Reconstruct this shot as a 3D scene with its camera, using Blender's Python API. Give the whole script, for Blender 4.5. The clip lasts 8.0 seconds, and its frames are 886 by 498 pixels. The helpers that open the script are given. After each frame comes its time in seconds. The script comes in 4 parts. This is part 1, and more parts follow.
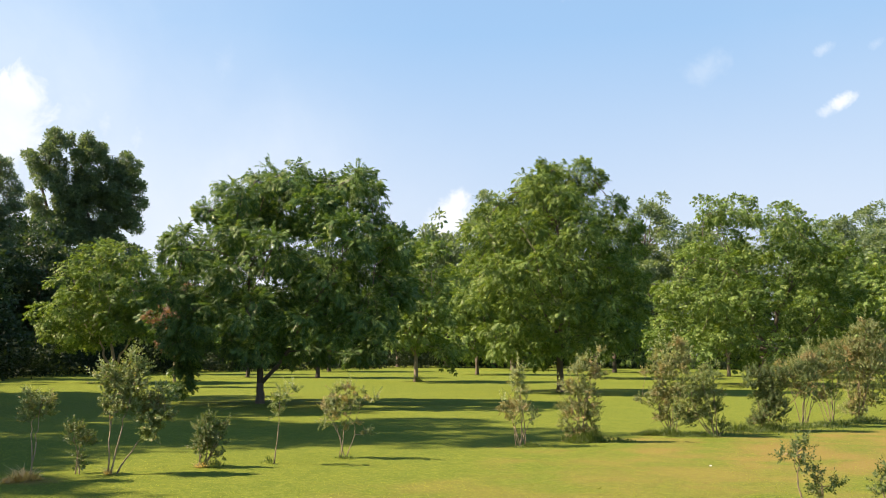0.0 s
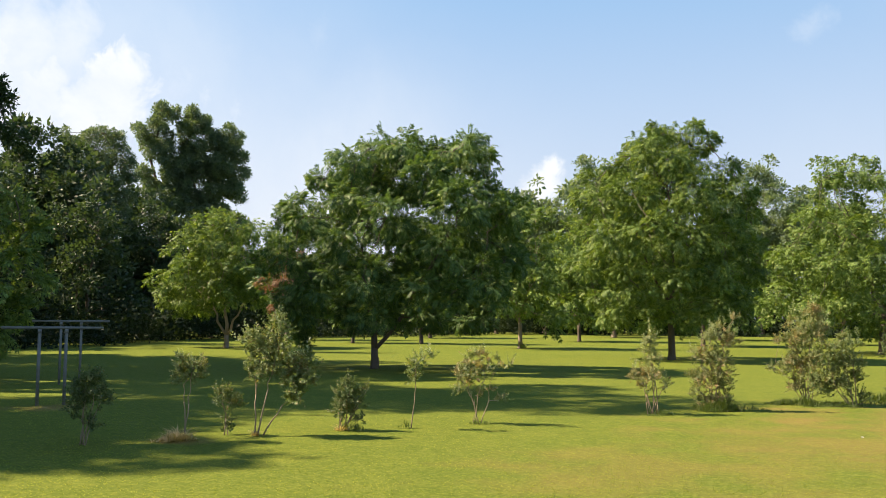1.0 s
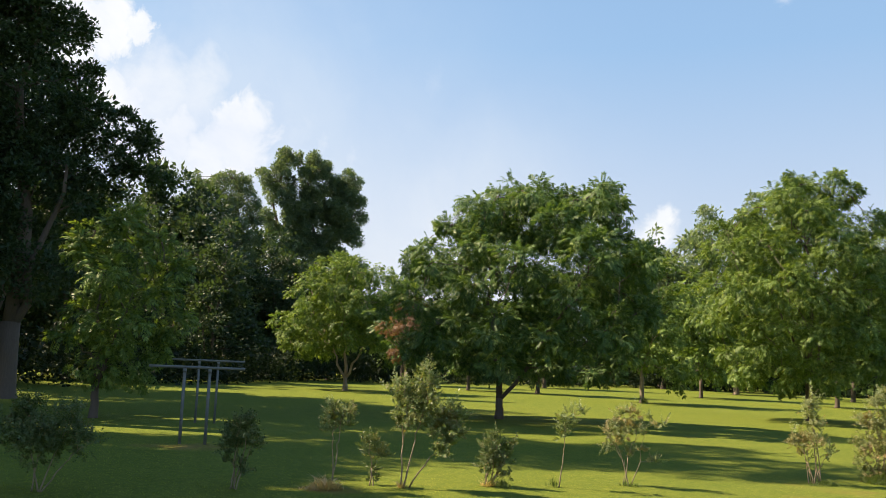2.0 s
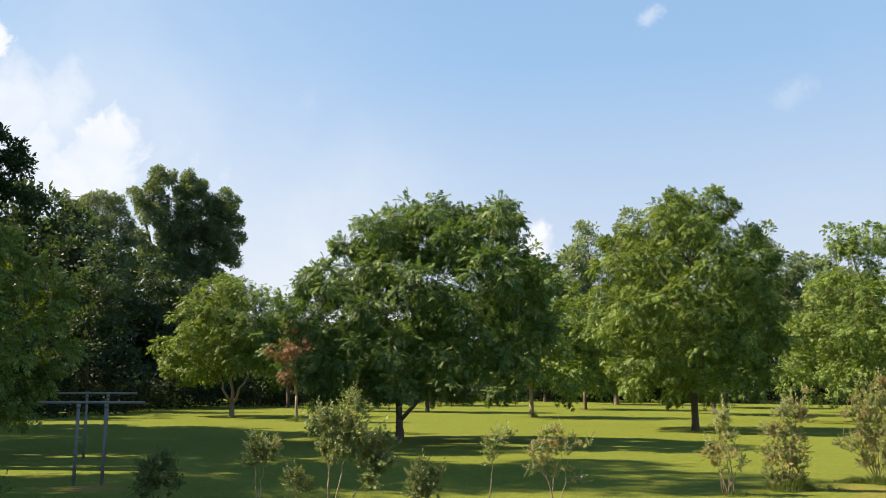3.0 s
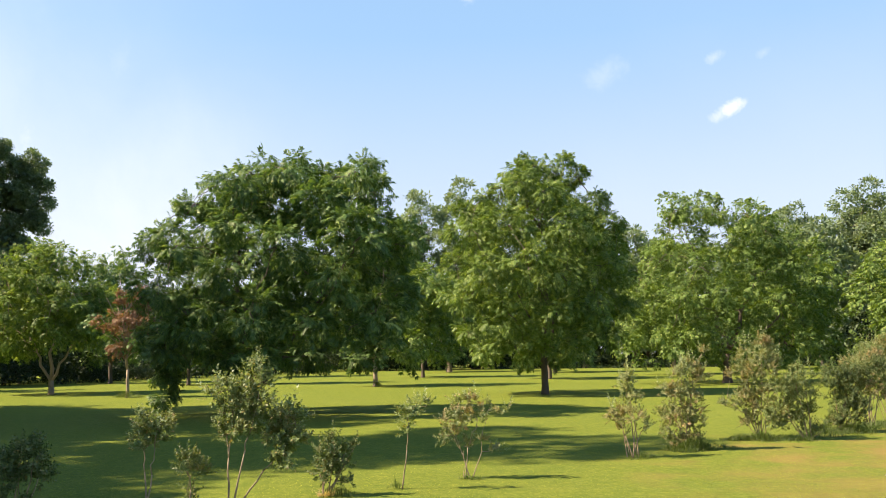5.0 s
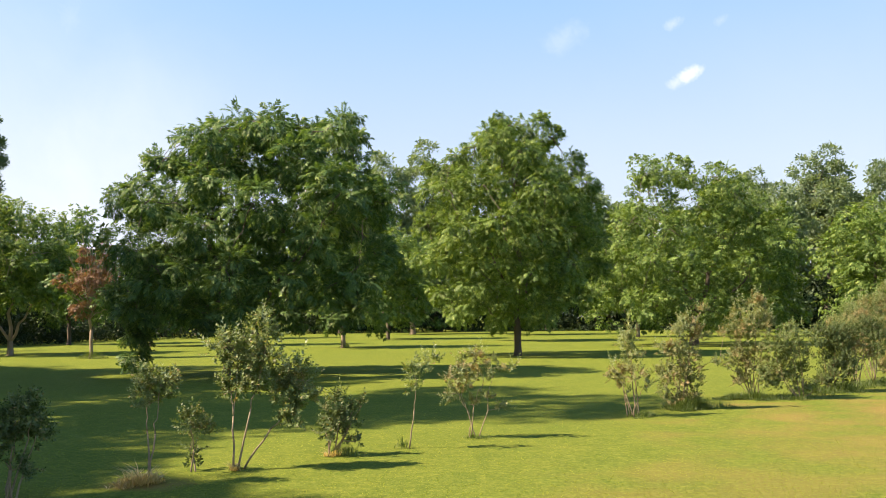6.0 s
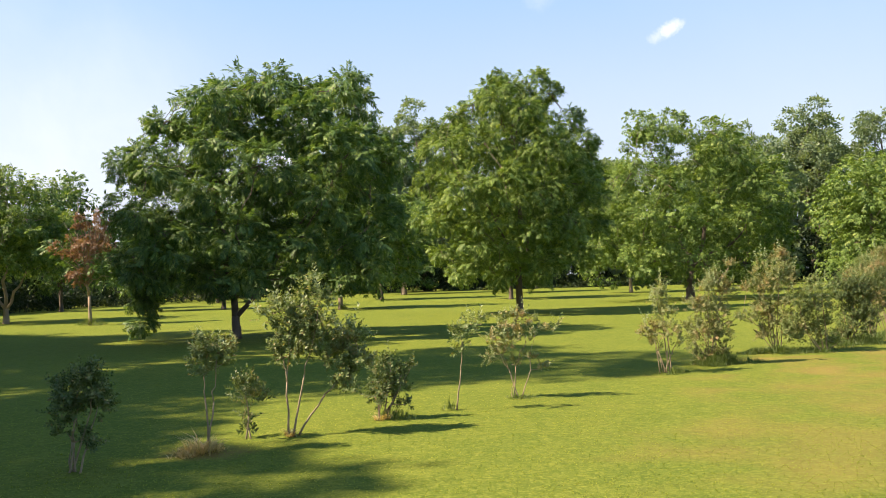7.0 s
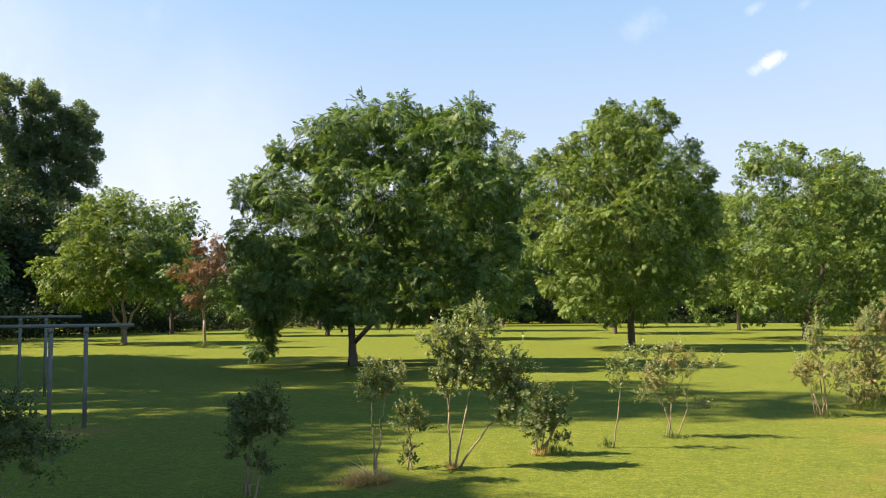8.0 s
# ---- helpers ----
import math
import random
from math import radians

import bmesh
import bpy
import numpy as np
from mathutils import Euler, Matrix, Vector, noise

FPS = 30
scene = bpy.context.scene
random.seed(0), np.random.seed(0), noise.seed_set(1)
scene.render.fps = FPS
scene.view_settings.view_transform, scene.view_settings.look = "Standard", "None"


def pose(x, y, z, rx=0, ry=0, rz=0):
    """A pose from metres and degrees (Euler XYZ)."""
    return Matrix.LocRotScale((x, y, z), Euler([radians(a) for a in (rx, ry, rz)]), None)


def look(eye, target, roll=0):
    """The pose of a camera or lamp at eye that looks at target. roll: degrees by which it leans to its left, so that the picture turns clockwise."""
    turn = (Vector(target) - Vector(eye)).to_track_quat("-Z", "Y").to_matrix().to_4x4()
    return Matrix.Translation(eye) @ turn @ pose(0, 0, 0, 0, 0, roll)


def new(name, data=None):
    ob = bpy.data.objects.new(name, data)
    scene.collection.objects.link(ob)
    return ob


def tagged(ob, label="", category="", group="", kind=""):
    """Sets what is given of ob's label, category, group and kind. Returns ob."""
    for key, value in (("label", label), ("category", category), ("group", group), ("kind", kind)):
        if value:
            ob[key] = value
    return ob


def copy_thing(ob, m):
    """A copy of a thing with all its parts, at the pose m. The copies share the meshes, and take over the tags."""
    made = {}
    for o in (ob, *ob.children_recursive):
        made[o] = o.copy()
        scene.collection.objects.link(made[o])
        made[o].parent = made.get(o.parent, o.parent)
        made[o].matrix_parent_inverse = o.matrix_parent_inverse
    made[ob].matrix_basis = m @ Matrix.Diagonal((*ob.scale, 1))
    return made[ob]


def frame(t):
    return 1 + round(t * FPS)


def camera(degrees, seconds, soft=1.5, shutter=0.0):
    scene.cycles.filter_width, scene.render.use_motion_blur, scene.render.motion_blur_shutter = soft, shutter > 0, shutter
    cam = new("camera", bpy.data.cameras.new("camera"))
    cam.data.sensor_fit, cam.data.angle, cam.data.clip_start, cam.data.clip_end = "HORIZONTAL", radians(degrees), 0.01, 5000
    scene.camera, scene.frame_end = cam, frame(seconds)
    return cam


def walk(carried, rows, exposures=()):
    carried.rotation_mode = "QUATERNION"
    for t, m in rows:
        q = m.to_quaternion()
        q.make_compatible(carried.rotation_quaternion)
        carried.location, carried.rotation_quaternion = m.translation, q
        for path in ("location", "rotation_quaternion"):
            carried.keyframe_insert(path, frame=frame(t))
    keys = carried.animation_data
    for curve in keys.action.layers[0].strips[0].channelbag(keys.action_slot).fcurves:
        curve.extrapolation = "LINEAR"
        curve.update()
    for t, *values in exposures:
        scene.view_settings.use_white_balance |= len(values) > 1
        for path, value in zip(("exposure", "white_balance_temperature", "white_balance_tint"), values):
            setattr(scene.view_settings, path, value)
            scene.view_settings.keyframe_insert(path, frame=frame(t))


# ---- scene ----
cam = camera(52.0, 8.0, soft=0.8)
PATH = [
    (0, (0.608, 0.787, 1.656), (0.181, 2.727, 1.887), 0.2),
    (0.5, (0.318, 0.822, 1.672), (-0.249, 2.729, 1.878), 1.0),
    (1, (-0.045, 0.76, 1.641), (-0.671, 2.653, 1.799), 0.4),
    (1.5, (-0.433, 0.829, 1.679), (-1.248, 2.639, 1.919), 1.7),
    (1.7, (-0.55, 0.853, 1.677), (-1.424, 2.633, 1.932), 3.0),
    (2.8, (-1.352, 0.902, 1.788), (-2.0, 2.777, 2.035), -0.0),
    (3, (-1.482, 0.945, 1.791), (-2.079, 2.83, 2.09), 0.4),
    (3.5, (-1.867, 1.077, 1.73), (-2.283, 3.013, 2.017), -0.1),
    (4, (-2.218, 1.342, 1.752), (-2.377, 3.323, 1.972), -1.4),
    (4.5, (-2.636, 1.762, 1.755), (-2.828, 3.734, 2.024), -3.3),
    (4.7, (-2.79, 1.861, 1.744), (-3.029, 3.829, 2.007), -1.3),
    (5.8, (-3.571, 2.443, 1.609), (-3.726, 4.431, 1.758), -0.6),
    (6, (-3.718, 2.489, 1.609), (-3.847, 4.479, 1.763), -0.6),
    (6.5, (-4.097, 2.654, 1.619), (-4.198, 4.644, 1.796), 0.4),
    (7, (-4.487, 2.622, 1.645), (-4.581, 4.619, 1.709), -1.7),
    (7.5, (-4.894, 2.674, 1.633), (-5.079, 4.664, 1.711), -2.0),
    (8, (-5.308, 2.784, 1.645), (-5.6, 4.758, 1.781), -0.3),
]
walk(cam, [(t, look(eye, target, roll)) for t, eye, target, roll in PATH], [(0, 1.46), (0.5, 1.62), (1.0, 1.40), (1.5, 1.32), (3.5, 1.37), (4.0, 1.51), (4.5, 1.58), (6.5, 1.59), (8, 1.53)])

# ---- sky, sun ----
SUN_AZ, SUN_EL = 194.0, 46.0  # degrees: direction towards the sun, from +x anticlockwise
TO_SUN = Vector((math.cos(radians(SUN_AZ)) * math.cos(radians(SUN_EL)), math.sin(radians(SUN_AZ)) * math.cos(radians(SUN_EL)), math.sin(radians(SUN_EL))))
sun = new("sun", bpy.data.lights.new("sun", "SUN"))
sun.data.energy, sun.data.angle, sun.data.color = 5.15, radians(0.55), (1.0, 0.78, 0.56)
sun.matrix_world = look(TO_SUN * 100, (0, 0, 0))


class Nodes:
    """Short hand for building a node tree."""

    def __init__(self, tree):
        self.tree = tree
        tree.nodes.clear()

    def add(self, kind, values=(), **settings):
        node = self.tree.nodes.new(kind)
        for key, value in settings.items():
            setattr(node, key, value)
        for key, value in dict(values).items():
            if hasattr(value, "is_linked"):
                self.tree.links.new(value, node.inputs[key])
            else:
                node.inputs[key].default_value = value
        return node

    def math(self, op, a, b=0.0, clamp=False):
        return self.add("ShaderNodeMath", {0: a, 1: b}, operation=op, use_clamp=clamp).outputs[0]

    def noise(self, vector, scale, detail=3.0, rough=0.55, distortion=0.0):
        return self.add("ShaderNodeTexNoise", {"Vector": vector, "Scale": scale, "Detail": detail, "Roughness": rough, "Distortion": distortion}).outputs["Fac"]

    def ramp(self, fac, *stops):
        node = self.add("ShaderNodeValToRGB", {"Fac": fac})
        while len(node.color_ramp.elements) < len(stops):
            node.color_ramp.elements.new(0.5)
        for element, (place, colour) in zip(node.color_ramp.elements, stops):
            element.position, element.color = place, (*colour, 1)
        return node.outputs["Color"]

    def mix(self, fac, a, b, blend="MIX"):
        node = self.add("ShaderNodeMix", data_type="RGBA", blend_type=blend)
        for socket, value in ((node.inputs[0], fac), (node.inputs[6], a), (node.inputs[7], b)):
            if hasattr(value, "is_linked"):
                self.tree.links.new(value, socket)
            else:
                socket.default_value = (*value, 1) if isinstance(value, tuple) else value
        return node.outputs[2]


world = bpy.data.worlds.new("sky")
scene.world = world
world.use_nodes = True
nt = Nodes(world.node_tree)
sky = nt.add("ShaderNodeTexSky", sky_type="NISHITA", sun_disc=False, sun_elevation=radians(SUN_EL), sun_rotation=radians(90 - SUN_AZ), altitude=60.0, air_density=1.0, dust_density=1.6, ozone_density=1.0)
way = nt.add("ShaderNodeTexCoord").outputs["Generated"]
puff = nt.noise(way, 9.0, 8.0, 0.6, 0.3)


def cloud(centre, radius, weight, rough=1.0, edge=0.45, long=1.0):
    """A patch of cloud in the sky, its outline broken up by noise; long stretches it sideways and up to the right."""
    off = nt.add("ShaderNodeVectorMath", {0: way, 1: centre}, operation="SUBTRACT").outputs[0]
    turned = nt.add("ShaderNodeMapping", {"Vector": off, "Rotation": (0, radians(-28 if long > 1 else 0), 0), "Scale": (long, 1.0, 1.0)}, vector_type="TEXTURE").outputs[0]
    far = nt.add("ShaderNodeVectorMath", {0: turned}, operation="LENGTH").outputs["Value"]
    lump = nt.math("SUBTRACT", nt.noise(off, 1.3 / radius, 7.0, 0.62, 0.4), 0.5)
    body = nt.math("ADD", nt.math("SUBTRACT", 1.0, nt.math("DIVIDE", far, radius)), nt.math("MULTIPLY", lump, 2.4 * rough))
    soft = nt.add("ShaderNodeMapRange", {"Value": body, "From Min": 0.0, "From Max": edge, "To Max": weight}, interpolation_type="SMOOTHSTEP")
    return soft.outputs[0]


CLOUDS = [
    # the heap of bright cloud over the woods, lump by lump, and its veil
    ((-0.602, 0.760, 0.236), 0.066, 1.0, 0.75, 0.7), ((-0.607, 0.750, 0.258), 0.026, 0.95, 0.75, 0.7), ((-0.629, 0.746, 0.214), 0.062, 0.97, 0.75, 0.8), ((-0.655, 0.720, 0.228), 0.058, 0.95, 0.75, 0.8),
    ((-0.697, 0.665, 0.265), 0.030, 0.92, 0.5, 0.5), ((-0.682, 0.681, 0.258), 0.020, 0.90, 0.5, 0.5), ((-0.688, 0.647, 0.330), 0.044, 0.95, 0.7, 0.5), ((-0.715, 0.621, 0.318), 0.060, 0.95, 0.7, 0.5),
    ((-0.668, 0.668, 0.330), 0.022, 0.92, 0.7, 0.5), ((-0.670, 0.690, 0.250), 0.110, 0.82, 0.5, 0.8), ((-0.632, 0.722, 0.275), 0.090, 0.70, 0.6, 1.0), ((-0.560, 0.790, 0.235), 0.105, 0.42, 0.6, 1.1),
    ((-0.531, 0.812, 0.238), 0.034, 0.48, 0.9, 1.4), ((-0.506, 0.831, 0.226), 0.034, 0.44, 0.9, 1.4), ((-0.76, 0.60, 0.22), 0.16, 0.85, 0.5, 0.7),
    # haze low over the trees
    ((-0.62, 0.74, 0.20), 0.40, 0.42, 0.35, 1.1), ((-0.66, 0.74, 0.05), 0.60, 0.40, 0.2, 1.0), ((-0.42, 0.90, 0.10), 0.30, 0.50, 0.25, 1.2), ((0.32, 0.93, 0.14), 0.40, 0.06, 0.5, 1.0),
    # small clouds
    ((-0.203, 0.966, 0.152), 0.028, 0.85, 0.5, 0.7), ((-0.196, 0.967, 0.168), 0.018, 0.85, 0.5, 0.7), ((-0.215, 0.965, 0.140), 0.030, 0.75, 0.5, 0.8),
    ((0.199, 0.947, 0.253), 0.0105, 0.85, 0.45, 0.9, 2.0), ((0.186, 0.951, 0.246), 0.0090, 0.55, 0.5, 1.2, 2.2),
    ((0.070, 0.951, 0.297), 0.020, 0.22, 0.6, 1.3, 1.8), ((0.181, 0.936, 0.304), 0.009, 0.34, 0.5, 1.2, 1.8), ((0.228, 0.926, 0.303), 0.008, 0.20, 0.5, 1.2, 1.6),
    ((-0.422, 0.853, 0.307), 0.045, 0.22, 0.7, 1.3), ((-0.067, 0.921, 0.384), 0.012, 0.40, 0.6, 1.0, 1.8),
]
cover = 0.0
for c in CLOUDS:
    cover = nt.math("MAXIMUM", cover, cloud(*c))
shade = nt.ramp(puff, (0.3, (0.49, 0.52, 0.58)), (0.6, (0.60, 0.60, 0.60)))
height = nt.add("ShaderNodeSeparateXYZ", {0: way}).outputs["Z"]
clear = nt.ramp(height, (0.0, (0.48, 0.50, 0.57)), (0.16, (0.40, 0.465, 0.57)), (0.34, (0.235, 0.375, 0.56)), (0.9, (0.10, 0.20, 0.42)))
SKY = 0.07
sky_light = nt.mix(1.0, sky.outputs[0], (SKY, SKY, SKY), "MULTIPLY")
clouded = nt.mix(cover, nt.mix(0.75, sky_light, clear), shade)
back = nt.add("ShaderNodeBackground", {"Color": clouded, "Strength": 0.69})
out = nt.add("ShaderNodeOutputWorld")
world.node_tree.links.new(back.outputs[0], out.inputs["Surface"])


# ---- materials ----
def material(name):
    mat = bpy.data.materials.new(name)
    mat.use_nodes = True
    return mat, Nodes(mat.node_tree)


def finish(mat, nodes, shader):
    end = nodes.add("ShaderNodeOutputMaterial")
    mat.node_tree.links.new(shader, end.inputs["Surface"])
    return mat


def leaf_material(name, dark, light, tip, through_light, gloss=0.32, turned=0.60, rough=0.5):
    """Thin leaves: varied greens in patches and from leaf to leaf, light passing through."""
    mat, n = material(name)
    place = n.add("ShaderNodeNewGeometry")
    patch = n.noise(place.outputs["Position"], 0.9, 3.0)
    each = place.outputs["Random Per Island"]
    base = n.mix(n.math("ADD", n.math("MULTIPLY", n.math("SUBTRACT", patch, 0.25), 1.0), n.math("MULTIPLY", each, 0.65), True), dark, light)
    base = n.mix(n.math("MULTIPLY", n.math("GREATER_THAN", each, 0.93), 0.5), base, tip)
    old = n.math("MULTIPLY", n.math("SUBTRACT", n.noise(place.outputs["Position"], 2.3, 2.0), turned), 5.0, True)
    base = n.mix(n.math("MULTIPLY", old, 0.55), base, tip)
    leaf = n.add("ShaderNodeBsdfPrincipled", {"Base Color": base, "Roughness": rough, "Specular IOR Level": gloss})
    thin = n.add("ShaderNodeBsdfTranslucent", {"Color": n.mix(1.0, base, (1.5, 1.45, 0.55), "MULTIPLY")})
    both = n.add("ShaderNodeMixShader", {0: through_light, 1: leaf.outputs[0], 2: thin.outputs[0]})
    return finish(mat, n, both.outputs[0])


PECAN = leaf_material("pecan_leaf", (0.022, 0.060, 0.025), (0.126, 0.212, 0.058), (0.275, 0.345, 0.110), 0.26, 0.25, rough=0.5)
PECAN_LIGHT = leaf_material("pecan_leaf_light", (0.032, 0.072, 0.021), (0.174, 0.262, 0.062), (0.320, 0.380, 0.112), 0.28, 0.20, rough=0.5)
FOREST = leaf_material("forest_leaf", (0.020, 0.045, 0.023), (0.056, 0.092, 0.044), (0.086, 0.121, 0.055), 0.32, 0.3)
# paler than FOREST: distance haze is put into the leaf colour
VINE = leaf_material("vine_leaf", (0.050, 0.090, 0.058), (0.140, 0.200, 0.120), (0.19, 0.25, 0.15), 0.36, 0.3)
# FOREST leaves darkened: the woods' shade is put into the leaf colour
SHADE_TINTED_LEAF = leaf_material("shade_tinted_leaf", (0.014, 0.028, 0.015), (0.030, 0.048, 0.023), (0.036, 0.055, 0.024), 0.2, 0.1)
# the leaves' own grey-green, lightened further to stand in for distance haze
GREY_GREEN = leaf_material("grey_green_leaf", (0.085, 0.135, 0.080), (0.175, 0.240, 0.150), (0.225, 0.280, 0.175), 0.40)
SHRUB = leaf_material("shrub_leaf", (0.072, 0.112, 0.042), (0.195, 0.250, 0.104), (0.32, 0.205, 0.105), 0.32, 0.28, rough=0.5)
SHRUB_DARK = leaf_material("shrub_leaf_dark", (0.046, 0.078, 0.030), (0.128, 0.172, 0.068), (0.23, 0.165, 0.078), 0.30, 0.28, rough=0.5)
SHRUB_RED = leaf_material("shrub_leaf_reddish", (0.098, 0.132, 0.058), (0.248, 0.290, 0.135), (0.38, 0.225, 0.135), 0.32, 0.28, 0.48, 0.5)
SHRUB_TIP = leaf_material("shrub_shoot", (0.150, 0.200, 0.105), (0.275, 0.335, 0.195), (0.34, 0.37, 0.23), 0.34, 0.35)
BROWN = leaf_material("dead_leaf", (0.110, 0.062, 0.038), (0.210, 0.125, 0.075), (0.24, 0.16, 0.10), 0.3)
STRAW = leaf_material("dry_grass", (0.38, 0.30, 0.17), (0.58, 0.48, 0.30), (0.64, 0.55, 0.36), 0.4)
WEED = leaf_material("weed_leaf", (0.050, 0.088, 0.026), (0.110, 0.160, 0.045), (0.15, 0.18, 0.06), 0.45)


def bark_material(name, dark, light):
    mat, n = material(name)
    at = n.add("ShaderNodeTexCoord").outputs["Object"]
    long = n.add("ShaderNodeMapping", {"Vector": at, "Scale": (9.0, 9.0, 1.8)}).outputs[0]
    grain, stain = n.noise(long, 3.0, 6.0, 0.7), n.noise(at, 1.6, 3.0)
    base = n.mix(n.math("ADD", n.math("MULTIPLY", grain, 0.75), n.math("MULTIPLY", stain, 0.35), True), dark, light)
    relief = n.add("ShaderNodeBump", {"Strength": 0.8, "Distance": 0.02, "Height": grain})
    return finish(mat, n, n.add("ShaderNodeBsdfPrincipled", {"Base Color": base, "Roughness": 0.92, "Normal": relief.outputs[0]}).outputs[0])


BARK = bark_material("bark_brown", (0.045, 0.036, 0.029), (0.150, 0.120, 0.095))
BARK_PALE = bark_material("bark_pale", (0.12, 0.09, 0.065), (0.36, 0.29, 0.22))
CANE = bark_material("cane_bark", (0.13, 0.098, 0.062), (0.36, 0.285, 0.185))


def lawn_material():
    mat, n = material("lawn_grass")
    at = n.add("ShaderNodeNewGeometry").outputs["Position"]
    broad, mid = n.noise(at, 0.10, 4.0), n.noise(at, 0.8, 4.0, 0.6)
    fine, blade = n.noise(at, 9.0, 5.0, 0.7), n.noise(at, 60.0, 3.0, 0.7)
    green = n.ramp(n.math("ADD", n.math("MULTIPLY", broad, 0.5), n.math("MULTIPLY", mid, 0.5)), (0.30, (0.108, 0.154, 0.025)), (0.52, (0.158, 0.186, 0.030)), (0.72, (0.225, 0.232, 0.045)))
    tuft_tone = n.noise(at, 26.0, 4.0, 0.75)
    green = n.mix(n.math("MULTIPLY", n.math("SUBTRACT", fine, 0.44), 3.4, True), green, (0.300, 0.296, 0.062))
    hand = n.noise(at, 3.2, 3.0, 0.6)
    green = n.mix(n.math("MULTIPLY", n.math("SUBTRACT", hand, 0.46), 3.4, True), green, (0.112, 0.156, 0.024))
    green = n.mix(n.math("MULTIPLY", n.math("SUBTRACT", tuft_tone, 0.52), 4.2, True), green, (0.088, 0.122, 0.020))
    green = n.mix(n.math("MULTIPLY", n.math("SUBTRACT", 0.49, tuft_tone), 4.2, True), green, (0.375, 0.365, 0.092))
    green = n.mix(n.math("MULTIPLY", n.math("SUBTRACT", 0.46, blade), 2.6, True), green, (0.360, 0.355, 0.090))
    green = n.mix(n.math("MULTIPLY", n.math("SUBTRACT", blade, 0.54), 2.2, True), green, (0.088, 0.120, 0.018))
    # worn, dry patches with shapes of their own
    worn = 0.0
    for centre, size, weight in (((3.8, 17.4, 0), 4.2, 0.85), ((1.2, 14.2, 0), 3.0, 0.55), ((7.2, 19.8, 0), 4.4, 0.95), ((-1.0, 11.0, 0), 2.6, 0.4), ((-12.3, 14.6, 0), 0.8, 0.8), ((-7.25, 11.3, 0), 0.45, 1.0)):
        away = n.add("ShaderNodeVectorMath", {0: at, 1: centre}, operation="DISTANCE").outputs["Value"]
        spot = n.math("ADD", n.math("SUBTRACT", 1.0, n.math("DIVIDE", away, size)), n.math("MULTIPLY", n.math("SUBTRACT", mid, 0.5), 3.4))
        worn = n.math("MAXIMUM", worn, n.math("MULTIPLY", n.math("MULTIPLY", spot, 1.2, True), weight))
    ground = n.mix(n.math("MULTIPLY", worn, n.math("MULTIPLY", n.math("SUBTRACT", tuft_tone, 0.22), 2.6, True), True), green, (0.36, 0.205, 0.098))
    ground = n.mix(1.0, ground, (0.615, 0.70, 0.53), "MULTIPLY")
    relief = n.add("ShaderNodeBump", {"Strength": 0.7, "Distance": 0.03, "Height": n.math("ADD", n.math("MULTIPLY", tuft_tone, 0.9), n.math("MULTIPLY", blade, 0.5))})
    return finish(mat, n, n.add("ShaderNodeBsdfPrincipled", {"Base Color": ground, "Roughness": 0.9, "Specular IOR Level": 0.04, "Sheen Weight": 0.012, "Sheen Roughness": 0.5, "Normal": relief.outputs[0]}).outputs[0])


LAWN = lawn_material()


def metal_material():
    mat, n = material("galvanised_pipe")
    at = n.add("ShaderNodeTexCoord").outputs["Object"]
    spot, rust = n.noise(at, 14.0, 4.0), n.noise(at, 3.0, 5.0, 0.7)
    base = n.mix(spot, (0.09, 0.10, 0.097), (0.165, 0.175, 0.165))
    base = n.mix(n.math("MULTIPLY", n.math("SUBTRACT", rust, 0.62), 6.0, True), base, (0.20, 0.11, 0.07))
    return finish(mat, n, n.add("ShaderNodeBsdfPrincipled", {"Base Color": base, "Metallic": 0.1, "Roughness": 0.72}).outputs[0])


PIPE = metal_material()


# ---- mesh helpers ----
def part(name, mesh, mat, parent=None, label=""):
    """Links a mesh as one object, under a thing or a part."""
    mesh.materials.append(mat)
    ob = new(name, mesh)
    ob.parent = parent
    if label:
        ob["label"] = label
    return ob


def thing(name, x, y, label, category, group="", z=0.0, turn=0.0):
    ob = new(name)
    ob.matrix_basis = pose(x, y, z, 0, 0, turn)
    ob.empty_display_size = 0.2
    return tagged(ob, label, category, group)


class Tubes:
    """Collects tapered, bent tubes into one mesh."""

    def __init__(self):
        self.verts, self.faces = [], []

    def add(self, points, radii, sides=7):
        points = [Vector(p) for p in points]
        first = len(self.verts)
        for i, (p, r) in enumerate(zip(points, radii)):
            ahead = (points[min(i + 1, len(points) - 1)] - points[max(i - 1, 0)]).normalized()
            side = ahead.cross((0.31, 0.94, 0.12)).normalized()
            up = ahead.cross(side)
            for k in range(sides):
                a = 2 * math.pi * k / sides
                self.verts.append(p + r * (math.cos(a) * side + math.sin(a) * up))
            if i:
                b = first + (i - 1) * sides
                self.faces += [(b + k, b + (k + 1) % sides, b + sides + (k + 1) % sides, b + sides + k) for k in range(sides)]
        self.faces.append(tuple(range(first + sides - 1, first - 1, -1)))
        last = first + (len(points) - 1) * sides
        self.faces.append(tuple(range(last, last + sides)))

    def mesh(self, name, smooth=True):
        mesh = bpy.data.meshes.new(name)
        mesh.from_pydata(self.verts, [], self.faces)
        if smooth:
            mesh.polygons.foreach_set("use_smooth", [True] * len(mesh.polygons))
        return mesh


